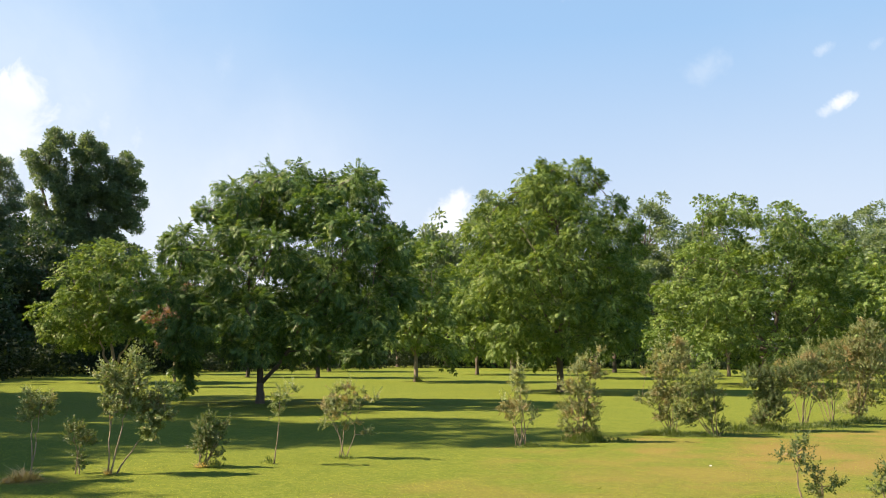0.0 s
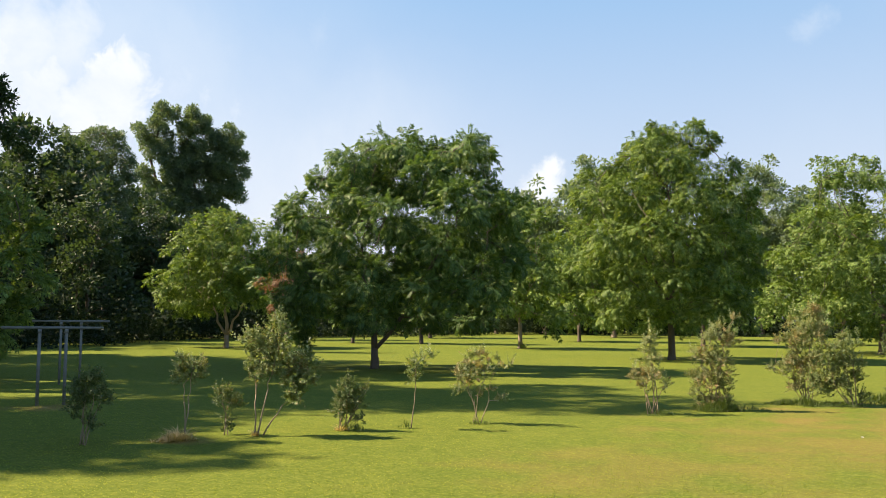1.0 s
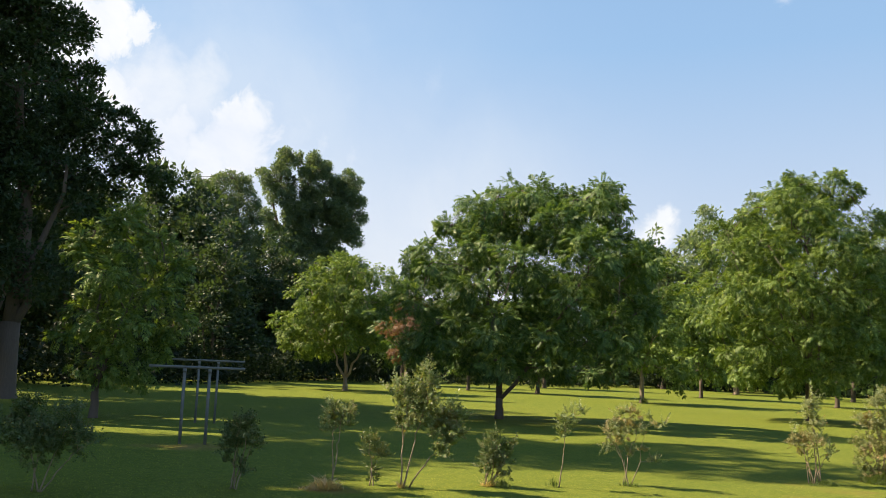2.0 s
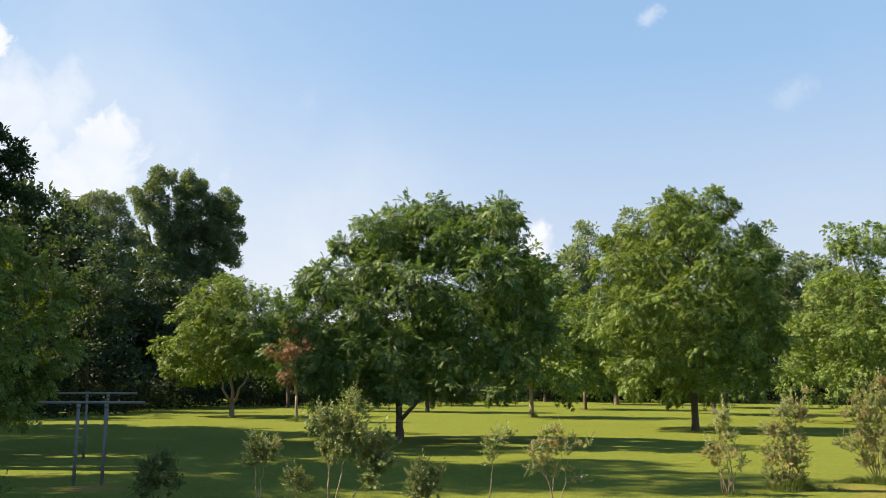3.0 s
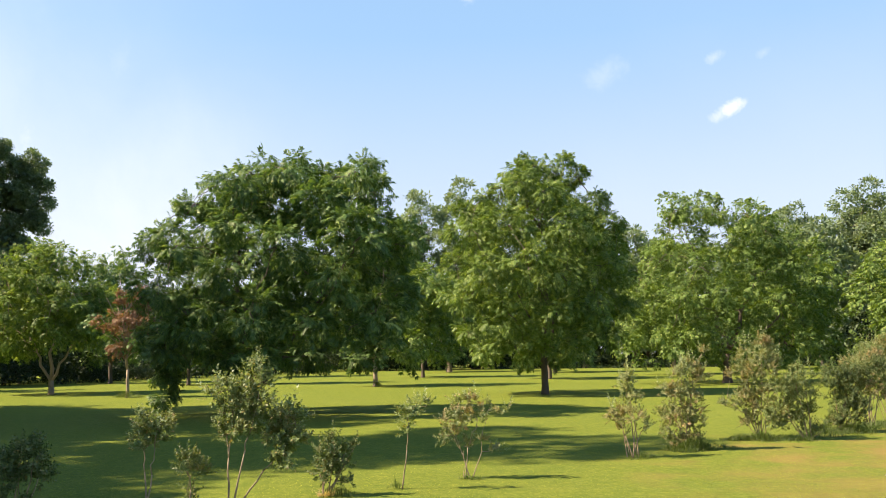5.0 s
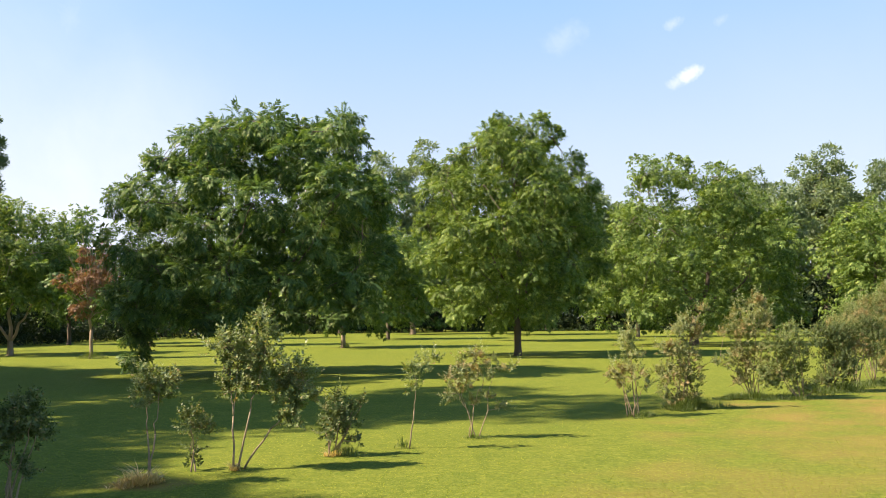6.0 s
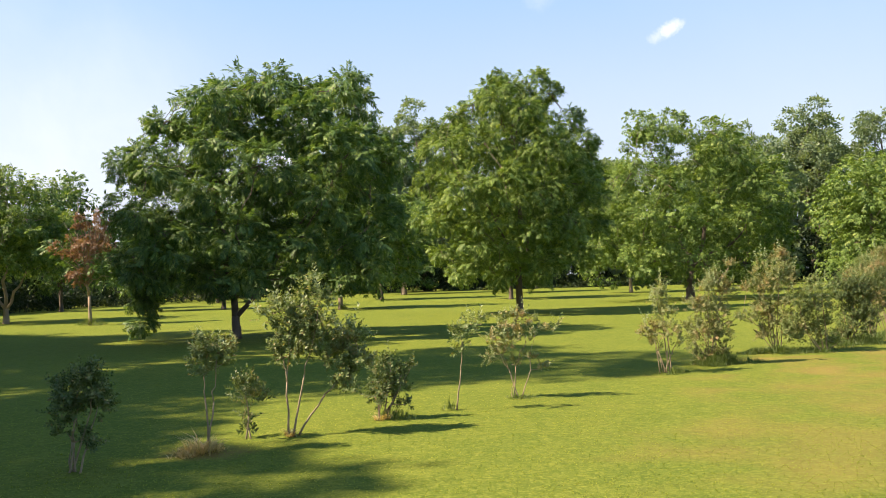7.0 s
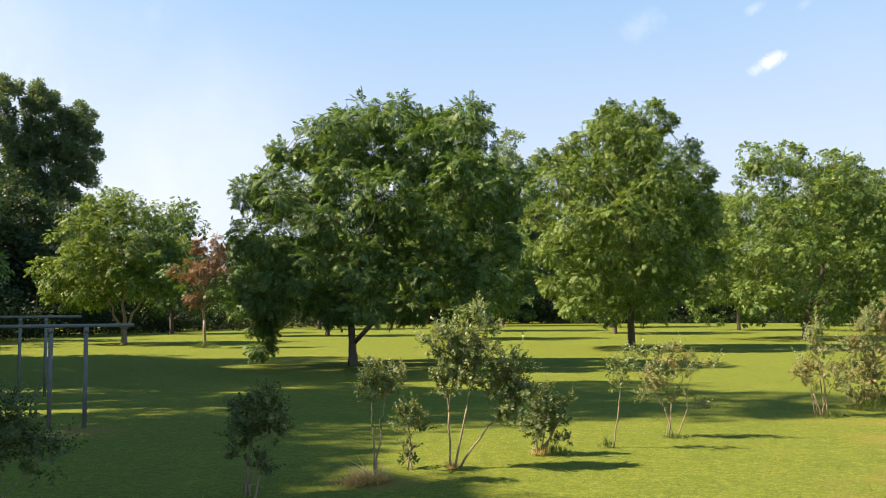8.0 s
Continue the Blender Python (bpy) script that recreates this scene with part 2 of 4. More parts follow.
def bent(a, b, rng, sway=0.08, steps=5, sag=0.0):
    """Points of a slightly crooked line from a to b."""
    a, b = np.array(a, float), np.array(b, float)
    far = np.linalg.norm(b - a)
    line = [a + (b - a) * i / steps for i in range(steps + 1)]
    for i in range(1, steps):
        line[i] = line[i] + rng.normal(0, sway * far * 0.4, 3) + np.array((0, 0, sag * far * math.sin(math.pi * i / steps)))
    return line


def quads_mesh(name, verts):
    """A mesh of loose quads from an array of corners, four to a quad."""
    verts = np.ascontiguousarray(verts.reshape(-1, 3), dtype=np.float32)
    count = len(verts) // 4
    mesh = bpy.data.meshes.new(name)
    mesh.vertices.add(len(verts))
    mesh.vertices.foreach_set("co", verts.ravel())
    mesh.loops.add(4 * count)
    mesh.loops.foreach_set("vertex_index", np.arange(4 * count, dtype=np.int32))
    mesh.polygons.add(count)
    mesh.polygons.foreach_set("loop_start", np.arange(0, 4 * count, 4, dtype=np.int32))
    mesh.update(calc_edges=True)
    return mesh


def leaflet(start, ahead, up, length, width):
    """The four corners of a leaf, folded a little along its middle and bent down at the tip."""
    start, ahead, up = np.array(start, float), np.array(ahead, float), np.array(up, float)
    ahead /= np.linalg.norm(ahead)
    side = np.cross(up, ahead)
    side /= np.linalg.norm(side)
    up = np.cross(ahead, side)
    middle = start + ahead * length * 0.45 + up * length * 0.10
    return [start, middle + side * width / 2, start + ahead * length - up * length * 0.05, middle - side * width / 2]


def compound_leaf(pairs=4, length=0.34, leaf=0.15, width=0.055):
    """A drooping pinnate leaf with paired leaflets and one at the end."""
    quads = []
    for i in range(pairs):
        u = 0.22 + 0.72 * i / max(pairs - 1, 1)
        at = (length * u, 0, -0.32 * length * u * u)
        for s in (-1, 1):
            quads.append(leaflet(at, (0.75, s * 0.85, -0.45 - 0.3 * u), (0.2, 0, 1), leaf * (0.8 + 0.35 * u), width))
    quads.append(leaflet((length * 0.96, 0, -0.30 * length), (1, 0, -0.8), (0.6, 0, 1), leaf * 1.15, width * 1.1))
    return np.array(quads)


def leaf_clump(count, spread, leaf, width, seed):
    """A loose handful of simple leaves on short twigs."""
    rng = np.random.default_rng(seed)
    quads = []
    for _ in range(count):
        d = rng.normal(0, 1, 3)
        d /= np.linalg.norm(d)
        d[0] = abs(d[0]) * 0.7 + 0.3
        quads.append(leaflet(d * spread * rng.uniform(0.15, 1.0), d + rng.normal(0, 0.5, 3), (0.2, rng.normal(0, 0.4), 1), leaf * rng.uniform(0.7, 1.2), width * rng.uniform(0.8, 1.2)))
    return np.array(quads)


def leafy_twig(count=12, length=0.22, leaf=0.055, width=0.022):
    """Small oval leaves set alternately along an upright shoot."""
    quads = []
    for i in range(count):
        u = 0.12 + 0.88 * i / (count - 1)
        a = 2.4 * i
        quads.append(leaflet((length * u, 0, 0), (0.75 + 0.8 * (u > 0.9), math.cos(a), math.sin(a)), (1, 0.1, 0.2), leaf * (1.05 - 0.35 * u), width))
    return np.array(quads)


PINNATE = [compound_leaf(), compound_leaf(4, 0.30, 0.16, 0.06), compound_leaf(3, 0.26, 0.17, 0.065)]
PINNATE_FAR = [compound_leaf(3, 0.40, 0.24, 0.095), compound_leaf(2, 0.34, 0.26, 0.11)]
BROAD = [leaf_clump(9, 0.45, 0.30, 0.17, s) for s in (1, 2, 3)]
BROAD_FAR = [leaf_clump(9, 0.62, 0.38, 0.23, s) for s in (4, 5, 6)]
BROAD_COARSE = [leaf_clump(6, 0.8, 0.60, 0.36, s) for s in (7, 8)]
SHOOT = [leafy_twig(12, 0.22, 0.050, 0.020), leafy_twig(10, 0.17, 0.052, 0.020)]
TWIG = [leafy_twig(11, 0.13, 0.056, 0.026), leafy_twig(9, 0.10, 0.062, 0.030), leafy_twig(13, 0.18, 0.052, 0.024)]


def unit(v):
    return v / np.maximum(np.linalg.norm(v, axis=-1, keepdims=True), 1e-6)


def placed(templates, at, ahead, size, rng, tilt=0.5):
    """Copies of leaf templates at places, each turned to its own direction."""
    n = len(at)
    ahead = unit(ahead)
    up = unit(np.array((0, 0, 1.0)) + rng.normal(0, tilt, (n, 3)))
    side = unit(np.cross(up, ahead))
    up = np.cross(ahead, side)
    turn = np.stack([ahead, side, up], -1)
    pick = rng.integers(0, len(templates), n)
    out = []
    for k, template in enumerate(templates):
        rows = pick == k
        flat = template.reshape(-1, 3)
        v = np.einsum("nij,kj->nki", turn[rows], flat) * size[rows][:, None, None] + at[rows][:, None, :]
        out.append(v.reshape(-1, 3))
    return np.concatenate(out)


def foliage(lobes, templates, density, rng, size=1.0, clumps=24, spread=0.36, droop=0.3, squash=0.88, tilt=0.55, hollow=0.55, upward=0.0, least=0.75, cap=0.55):
    """Leaves for a crown made of rounded lobes (x, y, z, r), gathered in domed clumps with gaps between. Returns corners and clump centres."""
    all_verts, tips = [], []
    for x, y, z, r in lobes:
        n = max(12, int(density * max(r * r, least * r)))
        m = max(4, n // clumps)
        d = unit(rng.normal(0, 1, (m, 3)))
        own = min(spread * r, cap) * rng.uniform(0.6, 1.25, (m, 1))
        centres = d * np.maximum(0.1 * r, (r * rng.uniform(hollow, 1.0, (m, 1)) ** 0.6 - own * 0.5)) * np.array((1, 1, squash))
        weight = own[:, 0] ** 2
        which = rng.choice(m, n, p=weight / weight.sum())
        dome = unit(rng.normal(0, 1, (n, 3)) + np.array((0, 0, 0.75)) + 0.5 * d[which])
        at = centres[which] + dome * own[which] * rng.uniform(0.25, 1.0, (n, 1)) ** 0.5 * np.array((1.1, 1.1, 0.68))
        ahead = unit(dome + 0.6 * unit(at)) + rng.normal(0, 0.35, (n, 3)) + np.array((0, 0, upward - droop))
        at = at + np.array((x, y, z))
        all_verts.append(placed(templates, at, ahead, size * rng.uniform(0.75, 1.25, n), rng, tilt))
        tips.append(centres + np.array((x, y, z)))
    return np.concatenate(all_verts), tips


def tree(name, x, y, label, lobes, trunk, leaves=PECAN, templates=PINNATE, density=300, bark=BARK, seed=1, fork=1.5, size=1.0, leaders=(), twigs=0.4, split=True, category="tree", group="", spread=0.42, droop=0.38, extra=None, hollow=0.5, cap=0.44):
    """A tree: tapered trunk, limbs out to each lobe of its crown, twigs and leaves. leaders: main stems (x, y, z, radius share) above the fork."""
    rng = np.random.default_rng(seed)
    root = thing(name, x, y, label, category, group)
    leaders = leaders or ((0.0, 0.0, 0.62 * max(l[2] for l in lobes), 0.9),)
    stem = Tubes()
    stem.add([(0, 0, -0.1), (0.01, 0, 0.08), (0.02, 0.01, 0.35), (0.0, 0.0, fork * 0.6), (0.0, 0.0, fork * 1.02)], [trunk * 1.45, trunk * 1.2, trunk * 1.03, trunk * 0.95, trunk * 0.9], 10)
    ends = []
    for lx, ly, lz, share in leaders:
        line = bent((0, 0, fork * 0.93), (lx, ly, lz), rng, 0.06, 6)
        stem.add(line, [trunk * share * (1 - 0.72 * i / 6) for i in range(7)], 8)
        ends.append((line, trunk * share))
    verts, tips = foliage(lobes, templates, density, rng, size, spread=spread, droop=droop, hollow=hollow, cap=cap)
    limbs, done = [], []
    for lobe, points in zip(lobes, tips):
        best = min(((np.linalg.norm(np.array(lobe[:3]) - q) + 1.5 * max(0, q[2] - lobe[2] + 0.3), i, j) for i, (line, _) in enumerate(ends) for j, q in enumerate(line[1:-1], 1)), key=lambda b: b[0])
        line, radius = ends[best[1]]
        thick = max(0.022, radius * (1 - 0.72 * best[2] / 6) * 0.5)
        start = line[best[2]]
        for end, girth in done:
            if end[2] > lobe[2] and np.linalg.norm(np.array(lobe[:3]) - end) < best[0] * 0.75:
                start, thick, best = end, max(0.02, girth * 0.7), (np.linalg.norm(np.array(lobe[:3]) - end),)
        done.append((np.array(lobe[:3]), thick))
        limb = bent(start, lobe[:3], rng, 0.10, 5, 0.06)
        wood = Tubes() if split else stem
        limbs.append(wood)
        wood.add(limb, [thick * (1 - 0.7 * i / 5) for i in range(6)], 6)
        for p in points:
            if rng.random() < twigs:
                start = limb[int(rng.integers(3, 6))]
                wood.add(bent(start, p, rng, 0.12, 3), [thick * 0.30, thick * 0.22, thick * 0.16, thick * 0.10], 4)
    part("trunk", stem.mesh("trunk"), bark, root)
    if split:
        for limb in limbs:
            part("limb", limb.mesh("limb"), bark, root)
    part("crown", quads_mesh("crown", verts), leaves, root)
    if extra:
        extra(root, rng)
    return root


def egg(height, width, clear, seed, count=12):
    """Lobes of an uneven, rounded crown."""
    rng = np.random.default_rng(1000 + seed)
    lobes, middle = [], (height + clear) / 2
    for i in range(count):
        u = (i + 0.5) / count
        z = clear + (height - clear) * (0.10 + 0.80 * u)
        wide = width / 2 * math.sqrt(max(0.05, 1 - ((z - (clear + (height - clear) * 0.42)) / ((height - clear) * 0.62)) ** 2))
        a = i * 2.4 + rng.uniform(-0.5, 0.5)
        r = max(0.12 * width, 0.42 * wide) * rng.uniform(0.85, 1.25)
        off = max(0.0, wide - r * 0.8) * rng.uniform(0.65, 1.05)
        lobes.append((off * math.cos(a), off * math.sin(a), min(z, height - r * 0.85), r))
    lobes.append((rng.uniform(-0.2, 0.2), 0, middle, 0.30 * width))
    return lobes


def crown(lobes, front, middle, half_width, half_height, depth, seed, pull=0.3):
    """Gives lobes that are listed as (x, z, r) their depth: an outline and a core, a back shell, and the boughs that stand out in front."""
    rng = np.random.default_rng(seed)
    out = []

    def half_depth(x, z):
        return depth * math.sqrt(max(0.0, 1 - ((x - middle[0]) / half_width) ** 2 - ((z - middle[1]) / half_height) ** 2))

    for x, z, r in lobes:
        far, away = half_depth(x, z), math.hypot(x - middle[0], z - middle[1])
        if far < 0.75 * depth:
            x, z, r = x - pull * (x - middle[0]) / away, z - pull * max(0.0, z - middle[1]) / away, 0.84 * r
        out.append((x, rng.uniform(-0.3, 0.3) * far, z, r))
        if far > 0.4 * depth:
            out.append((x + rng.uniform(-0.3, 0.3) * r, far * rng.uniform(0.6, 0.9), z, 0.9 * r))
    return out + front


# ---- ground ----
def ground():
    steps = [-2500, -600, -200] + list(range(-80, 81, 4)) + [200, 600, 2500]
    verts, faces = [], []
    for j in steps:
        for i in steps:
            verts.append((i, j + 40, 0.0))
    n = len(steps)
    for j in range(n - 1):
        for i in range(n - 1):
            faces.append((j * n + i, j * n + i + 1, (j + 1) * n + i + 1, (j + 1) * n + i))
    mesh = bpy.data.meshes.new("ground")
    mesh.from_pydata(verts, [], faces)
    return tagged(part("ground", mesh, LAWN), "mown lawn, green and yellowing, with dry worn patches", "lawn", kind="structure")


ground()

# ---- orchard trees ----
ORCHARD = "pecan trees of the orchard"
A_TOP = [(0.28, 7.67, 0.8), (-0.44, 7.52, 0.71), (1.34, 7.45, 0.7), (-1.16, 7.31, 0.61), (-2.16, 6.81, 0.47), (-2.58, 6.93, 0.33), (-1.61, 6.72, 0.54), (2.92, 7.57, 0.66), (3.53, 7.5, 0.69), (2.36, 7.59, 0.42), (4.09, 6.92, 0.59), (0.46, 6.61, 0.96), (-0.61, 6.2, 0.85), (1.87, 6.3, 0.87), (3.17, 6.26, 0.95), (4.2, 5.8, 0.72), (-2.79, 5.2, 0.75), (-3.52, 5.36, 0.51), (-1.51, 5.25, 0.98), (-0.07, 4.87, 0.96), (1.34, 4.67, 0.95)]
A_LOW = [(2.73, 4.64, 1.03), (4.02, 4.44, 0.85), (4.62, 5.11, 0.54), (4.69, 3.66, 0.64), (-3.36, 3.79, 0.65), (-3.13, 2.56, 0.65), (-2.75, 1.42, 0.53), (-3.07, 0.61, 0.39), (-2.98, 1.05, 0.45), (-3.0, 2.0, 0.5), (-1.95, 3.6, 0.97), (-1.76, 2.11, 0.74), (-0.43, 3.23, 1.01), (1.16, 3.03, 1.0), (2.72, 3.01, 0.99), (4.0, 2.91, 0.85), (4.42, 1.98, 0.54), (0.28, 1.92, 0.66), (1.68, 1.75, 0.65), (3.4, 1.74, 0.64), (-0.6, 1.67, 0.49)]
A_FRONT = [(1.66, -3.17, 4.81, 0.8), (3.98, -2.7, 5.11, 0.89), (5.01, -1.24, 5.03, 0.69), (3.41, -1.48, 7.19, 0.78), (1.71, -1.93, 7.16, 0.7), (4.37, -1.97, 3.12, 0.73), (0.98, -3.38, 2.97, 0.71), (0.16, -3.03, 4.2, 0.67), (2.58, -2.59, 6.13, 0.67), (3.22, -2.44, 3.89, 0.72), (1.22, -2.83, 1.92, 0.54), (0.21, -2.31, 6.76, 0.69), (-1.58, -2.33, 5.05, 0.69), (-2.22, -2.3, 3.69, 0.76), (2.39, -2.62, 2.51, 0.72), (-1.12, -2.49, 2.8, 0.74), (-2.31, -1.28, 1.96, 0.55), (3.43, -2.26, 2.39, 0.66), (0.17, -2.63, 5.59, 0.61)]
tree("pecan_tree", -12.1, 29.8, "broad pecan tree with forked trunk and low hanging branch", crown(A_TOP + A_LOW, A_FRONT, (0.6, 4.4), 4.9, 4.2, 3.8, 3, 0.22), 0.13, density=390, seed=11, fork=0.68, size=0.76,
     leaders=((-0.7, 0.2, 5.6, 0.85), (2.9, -0.2, 4.2, 0.60)), group=ORCHARD)
B_TOP = [(-1.18, 10.04, 0.75), (-0.27, 10.06, 0.7), (0.87, 10.04, 0.75), (1.53, 9.72, 0.6), (-0.72, 9.04, 1.05), (0.71, 8.87, 1.05), (-1.73, 9.25, 0.55), (-2.61, 8.73, 0.62), (-3.35, 8.06, 0.7), (-2.06, 7.97, 1.04), (-0.38, 7.68, 1.24), (1.28, 7.63, 1.2), (2.47, 8.45, 0.65), (3.15, 7.58, 0.68), (2.36, 6.87, 0.95), (3.28, 6.49, 0.75)]
B_LOW = [(-3.05, 6.76, 1.04), (-3.87, 5.8, 0.79), (-1.49, 6.24, 1.28), (0.41, 5.95, 1.29), (2.05, 5.43, 1.19), (3.39, 5.17, 0.85), (-3.64, 4.32, 0.93), (-2.48, 4.54, 1.18), (-0.8, 4.28, 1.28), (0.85, 4.01, 1.28), (2.48, 3.99, 1.04), (3.4, 3.73, 0.74), (-3.34, 2.85, 0.79), (-1.78, 2.71, 1.03), (-0.13, 2.34, 1.03), (1.52, 2.56, 1.04), (2.79, 2.43, 0.79), (-2.52, 1.8, 0.64), (-0.85, 1.5, 0.54), (0.8, 1.61, 0.64)]
B_FRONT = [(-2.9, -2.31, 7.02, 1.08), (-1.32, -2.89, 7.07, 1.07), (0.08, -2.85, 8.45, 0.99), (1.26, -2.61, 6.86, 1.08), (-2.22, -3.15, 5.13, 1.14), (-0.53, -3.64, 5.22, 1.13), (0.85, -2.94, 4.92, 1.16), (2.45, -2.26, 5.3, 0.9), (-3.29, -2.17, 4.17, 0.9), (-1.39, -3.16, 3.38, 1.05), (0.3, -3.14, 3.36, 1.09), (1.89, -2.36, 3.55, 0.94), (-2.26, -2.08, 2.19, 0.81), (-0.54, -2.63, 2.0, 0.8), (1.2, -2.21, 2.08, 0.81), (-0.92, -2.28, 9.13, 0.91)]
tree("pecan_tree", -3.1, 42.2, "tall straight pecan tree with a broad upright crown", crown(B_TOP + B_LOW, B_FRONT, (-0.2, 5.6), 4.6, 5.3, 4.0, 5, 0.0), 0.155, PECAN_LIGHT, density=270, seed=12, fork=1.9, size=0.78, group=ORCHARD,
     leaders=((0.3, 0.0, 8.6, 0.8), (-1.6, 0.5, 6.0, 0.45), (1.8, -0.4, 6.2, 0.45)))
D_TOP = [(-2.36, 10.12, 0.92), (-0.58, 10.05, 0.96), (-1.64, 9.13, 1.15), (-3.0, 9.5, 0.54), (1.15, 9.66, 0.96), (2.87, 9.23, 0.97), (1.84, 8.54, 1.3), (-0.1, 8.29, 1.16), (3.86, 8.0, 0.97), (5.01, 6.94, 1.04), (3.23, 6.47, 1.37), (-3.9, 7.39, 1.01), (-2.45, 7.19, 1.35), (-0.6, 6.41, 1.49), (1.31, 6.28, 1.36), (5.21, 5.3, 0.97)]
D_LOW = [(3.84, 4.81, 1.37), (-4.95, 5.65, 1.21), (-3.13, 4.94, 1.48), (-1.28, 4.17, 1.48), (0.77, 4.04, 1.49), (2.43, 3.29, 1.36), (4.36, 3.17, 1.24), (-5.56, 3.78, 1.13), (-3.94, 3.03, 1.34), (-2.09, 2.27, 1.28), (-0.2, 2.16, 1.28), (1.65, 1.73, 1.16), (3.46, 1.69, 1.16), (-5.62, 2.16, 0.87), (4.94, 1.92, 0.83)]
D_FRONT = [(-2.78, -1.79, 9.54, 1.22), (-1.29, -2.21, 9.56, 1.02), (0.87, -2.76, 9.11, 1.21), (2.05, -2.89, 8.03, 1.11), (-3.52, -2.91, 7.06, 1.29), (-1.83, -3.86, 6.26, 1.17), (-0.04, -3.64, 7.31, 0.99), (2.68, -2.78, 6.64, 1.21), (4.39, -1.98, 6.81, 0.93), (-4.61, -2.73, 5.21, 1.28), (-2.88, -3.7, 4.64, 1.27), (-0.35, -4.07, 4.83, 1.16), (2.33, -3.27, 4.34, 1.3), (4.0, -2.37, 4.1, 1.02), (-5.3, -2.01, 2.96, 1.19), (-3.41, -3.41, 2.43, 1.17), (-1.34, -3.41, 2.87, 1.08), (0.65, -3.09, 1.82, 1.09), (2.87, -2.45, 2.26, 1.22)]
tree("pecan_tree", 7.1, 55.2, "wide pecan tree with a low yellow-green crown", crown(D_TOP + D_LOW, D_FRONT, (-0.3, 5.4), 6.2, 5.6, 4.8, 6, 0.2), 0.24, PECAN_LIGHT, PINNATE_FAR, density=150, seed=13, fork=1.6, size=0.66, group=ORCHARD,
     leaders=((-1.2, 0.3, 6.6, 0.7), (1.8, -0.3, 6.2, 0.7), (4.2, 0.4, 4.6, 0.4)))
V_LOBES = [(-1.2, 7.2, 1.1), (0.3, 6.9, 1.2), (-2.2, 5.6, 1.4), (-0.3, 5.3, 1.7), (1.3, 5.2, 1.3), (-3.5, 3.9, 1.3), (-1.8, 3.6, 1.6), (0.4, 3.4, 1.6), (1.9, 3.6, 1.2), (2.5, 5.0, 1.0), (2.8, 4.0, 0.9), (-4.3, 2.9, 0.8), (-2.6, 2.4, 1.1), (-3.6, 2.4, 0.9), (2.3, 2.8, 0.8)]
V_FRONT = [(-1.6, -1.6, 6.2, 1.0), (0.2, -2.2, 5.7, 1.0), (-0.8, -2.8, 4.4, 1.1), (1.2, -2.4, 4.3, 1.0), (-2.9, -2.0, 3.7, 0.9), (-1.2, -2.5, 3.0, 0.9), (0.9, -2.2, 2.9, 0.8), (2.2, -1.5, 4.4, 0.8), (-3.4, -1.0, 3.0, 0.7)]
tree("pecan_tree", -28.7, 47.3, "small pecan tree with pale limbs forking low", crown(V_LOBES, V_FRONT, (-0.7, 4.6), 4.2, 4.0, 3.4, 7), 0.14, PECAN_LIGHT, PINNATE_FAR, density=170, seed=14, fork=0.75, size=0.68, bark=BARK_PALE, group=ORCHARD,
     leaders=((-1.3, 0.0, 3.0, 0.6), (0.1, 0.3, 4.6, 0.75), (1.5, -0.2, 3.2, 0.6)))


def brown_top(root, rng):
    lobes = [(0.35, 0.0, 4.2, 0.65), (0.1, -0.3, 3.3, 0.75), (0.6, 0.1, 4.9, 0.4), (-0.9, -0.4, 3.6, 0.6), (-0.3, -0.3, 2.2, 0.5), (0.9, -0.2, 3.4, 0.6), (-0.2, -0.3, 4.7, 0.35)]
    verts, tips = foliage(lobes, PINNATE_FAR, 420, rng, 0.36, clumps=16, droop=0.7)
    part("dead_foliage", quads_mesh("dead_foliage", verts), BROWN, root, "withered red-brown leaves on bare twigs")
    for lobe, points in zip(lobes, tips):
        for p in points[:6]:
            bare = Tubes()
            bare.add(bent((0.1, 0, 2.2), p + rng.normal(0, 0.25, 3) + np.array((0, 0, 0.5)), rng, 0.06, 4), [0.030, 0.024, 0.018, 0.012, 0.007], 5)
            part("bare_twig", bare.mesh("bare_twig"), BARK_PALE, root)


tree("pecan_tree", -22.3, 42.6, "young pecan tree half dead, with withered red-brown leaves", [(1.0, 0.3, 3.4, 0.9), (0.2, 0.2, 2.6, 0.8), (-1.3, 0.2, 3.3, 0.8), (1.5, 0.2, 2.7, 0.7), (-0.8, 0.5, 2.4, 0.7), (0.9, -0.4, 2.2, 0.6)], 0.075, PECAN, PINNATE_FAR, density=110, seed=15, fork=1.3, size=0.7, bark=BARK_PALE, group=ORCHARD, extra=brown_top,
     leaders=((0.2, 0.0, 4.2, 0.8), (-0.8, 0.1, 3.4, 0.5)))
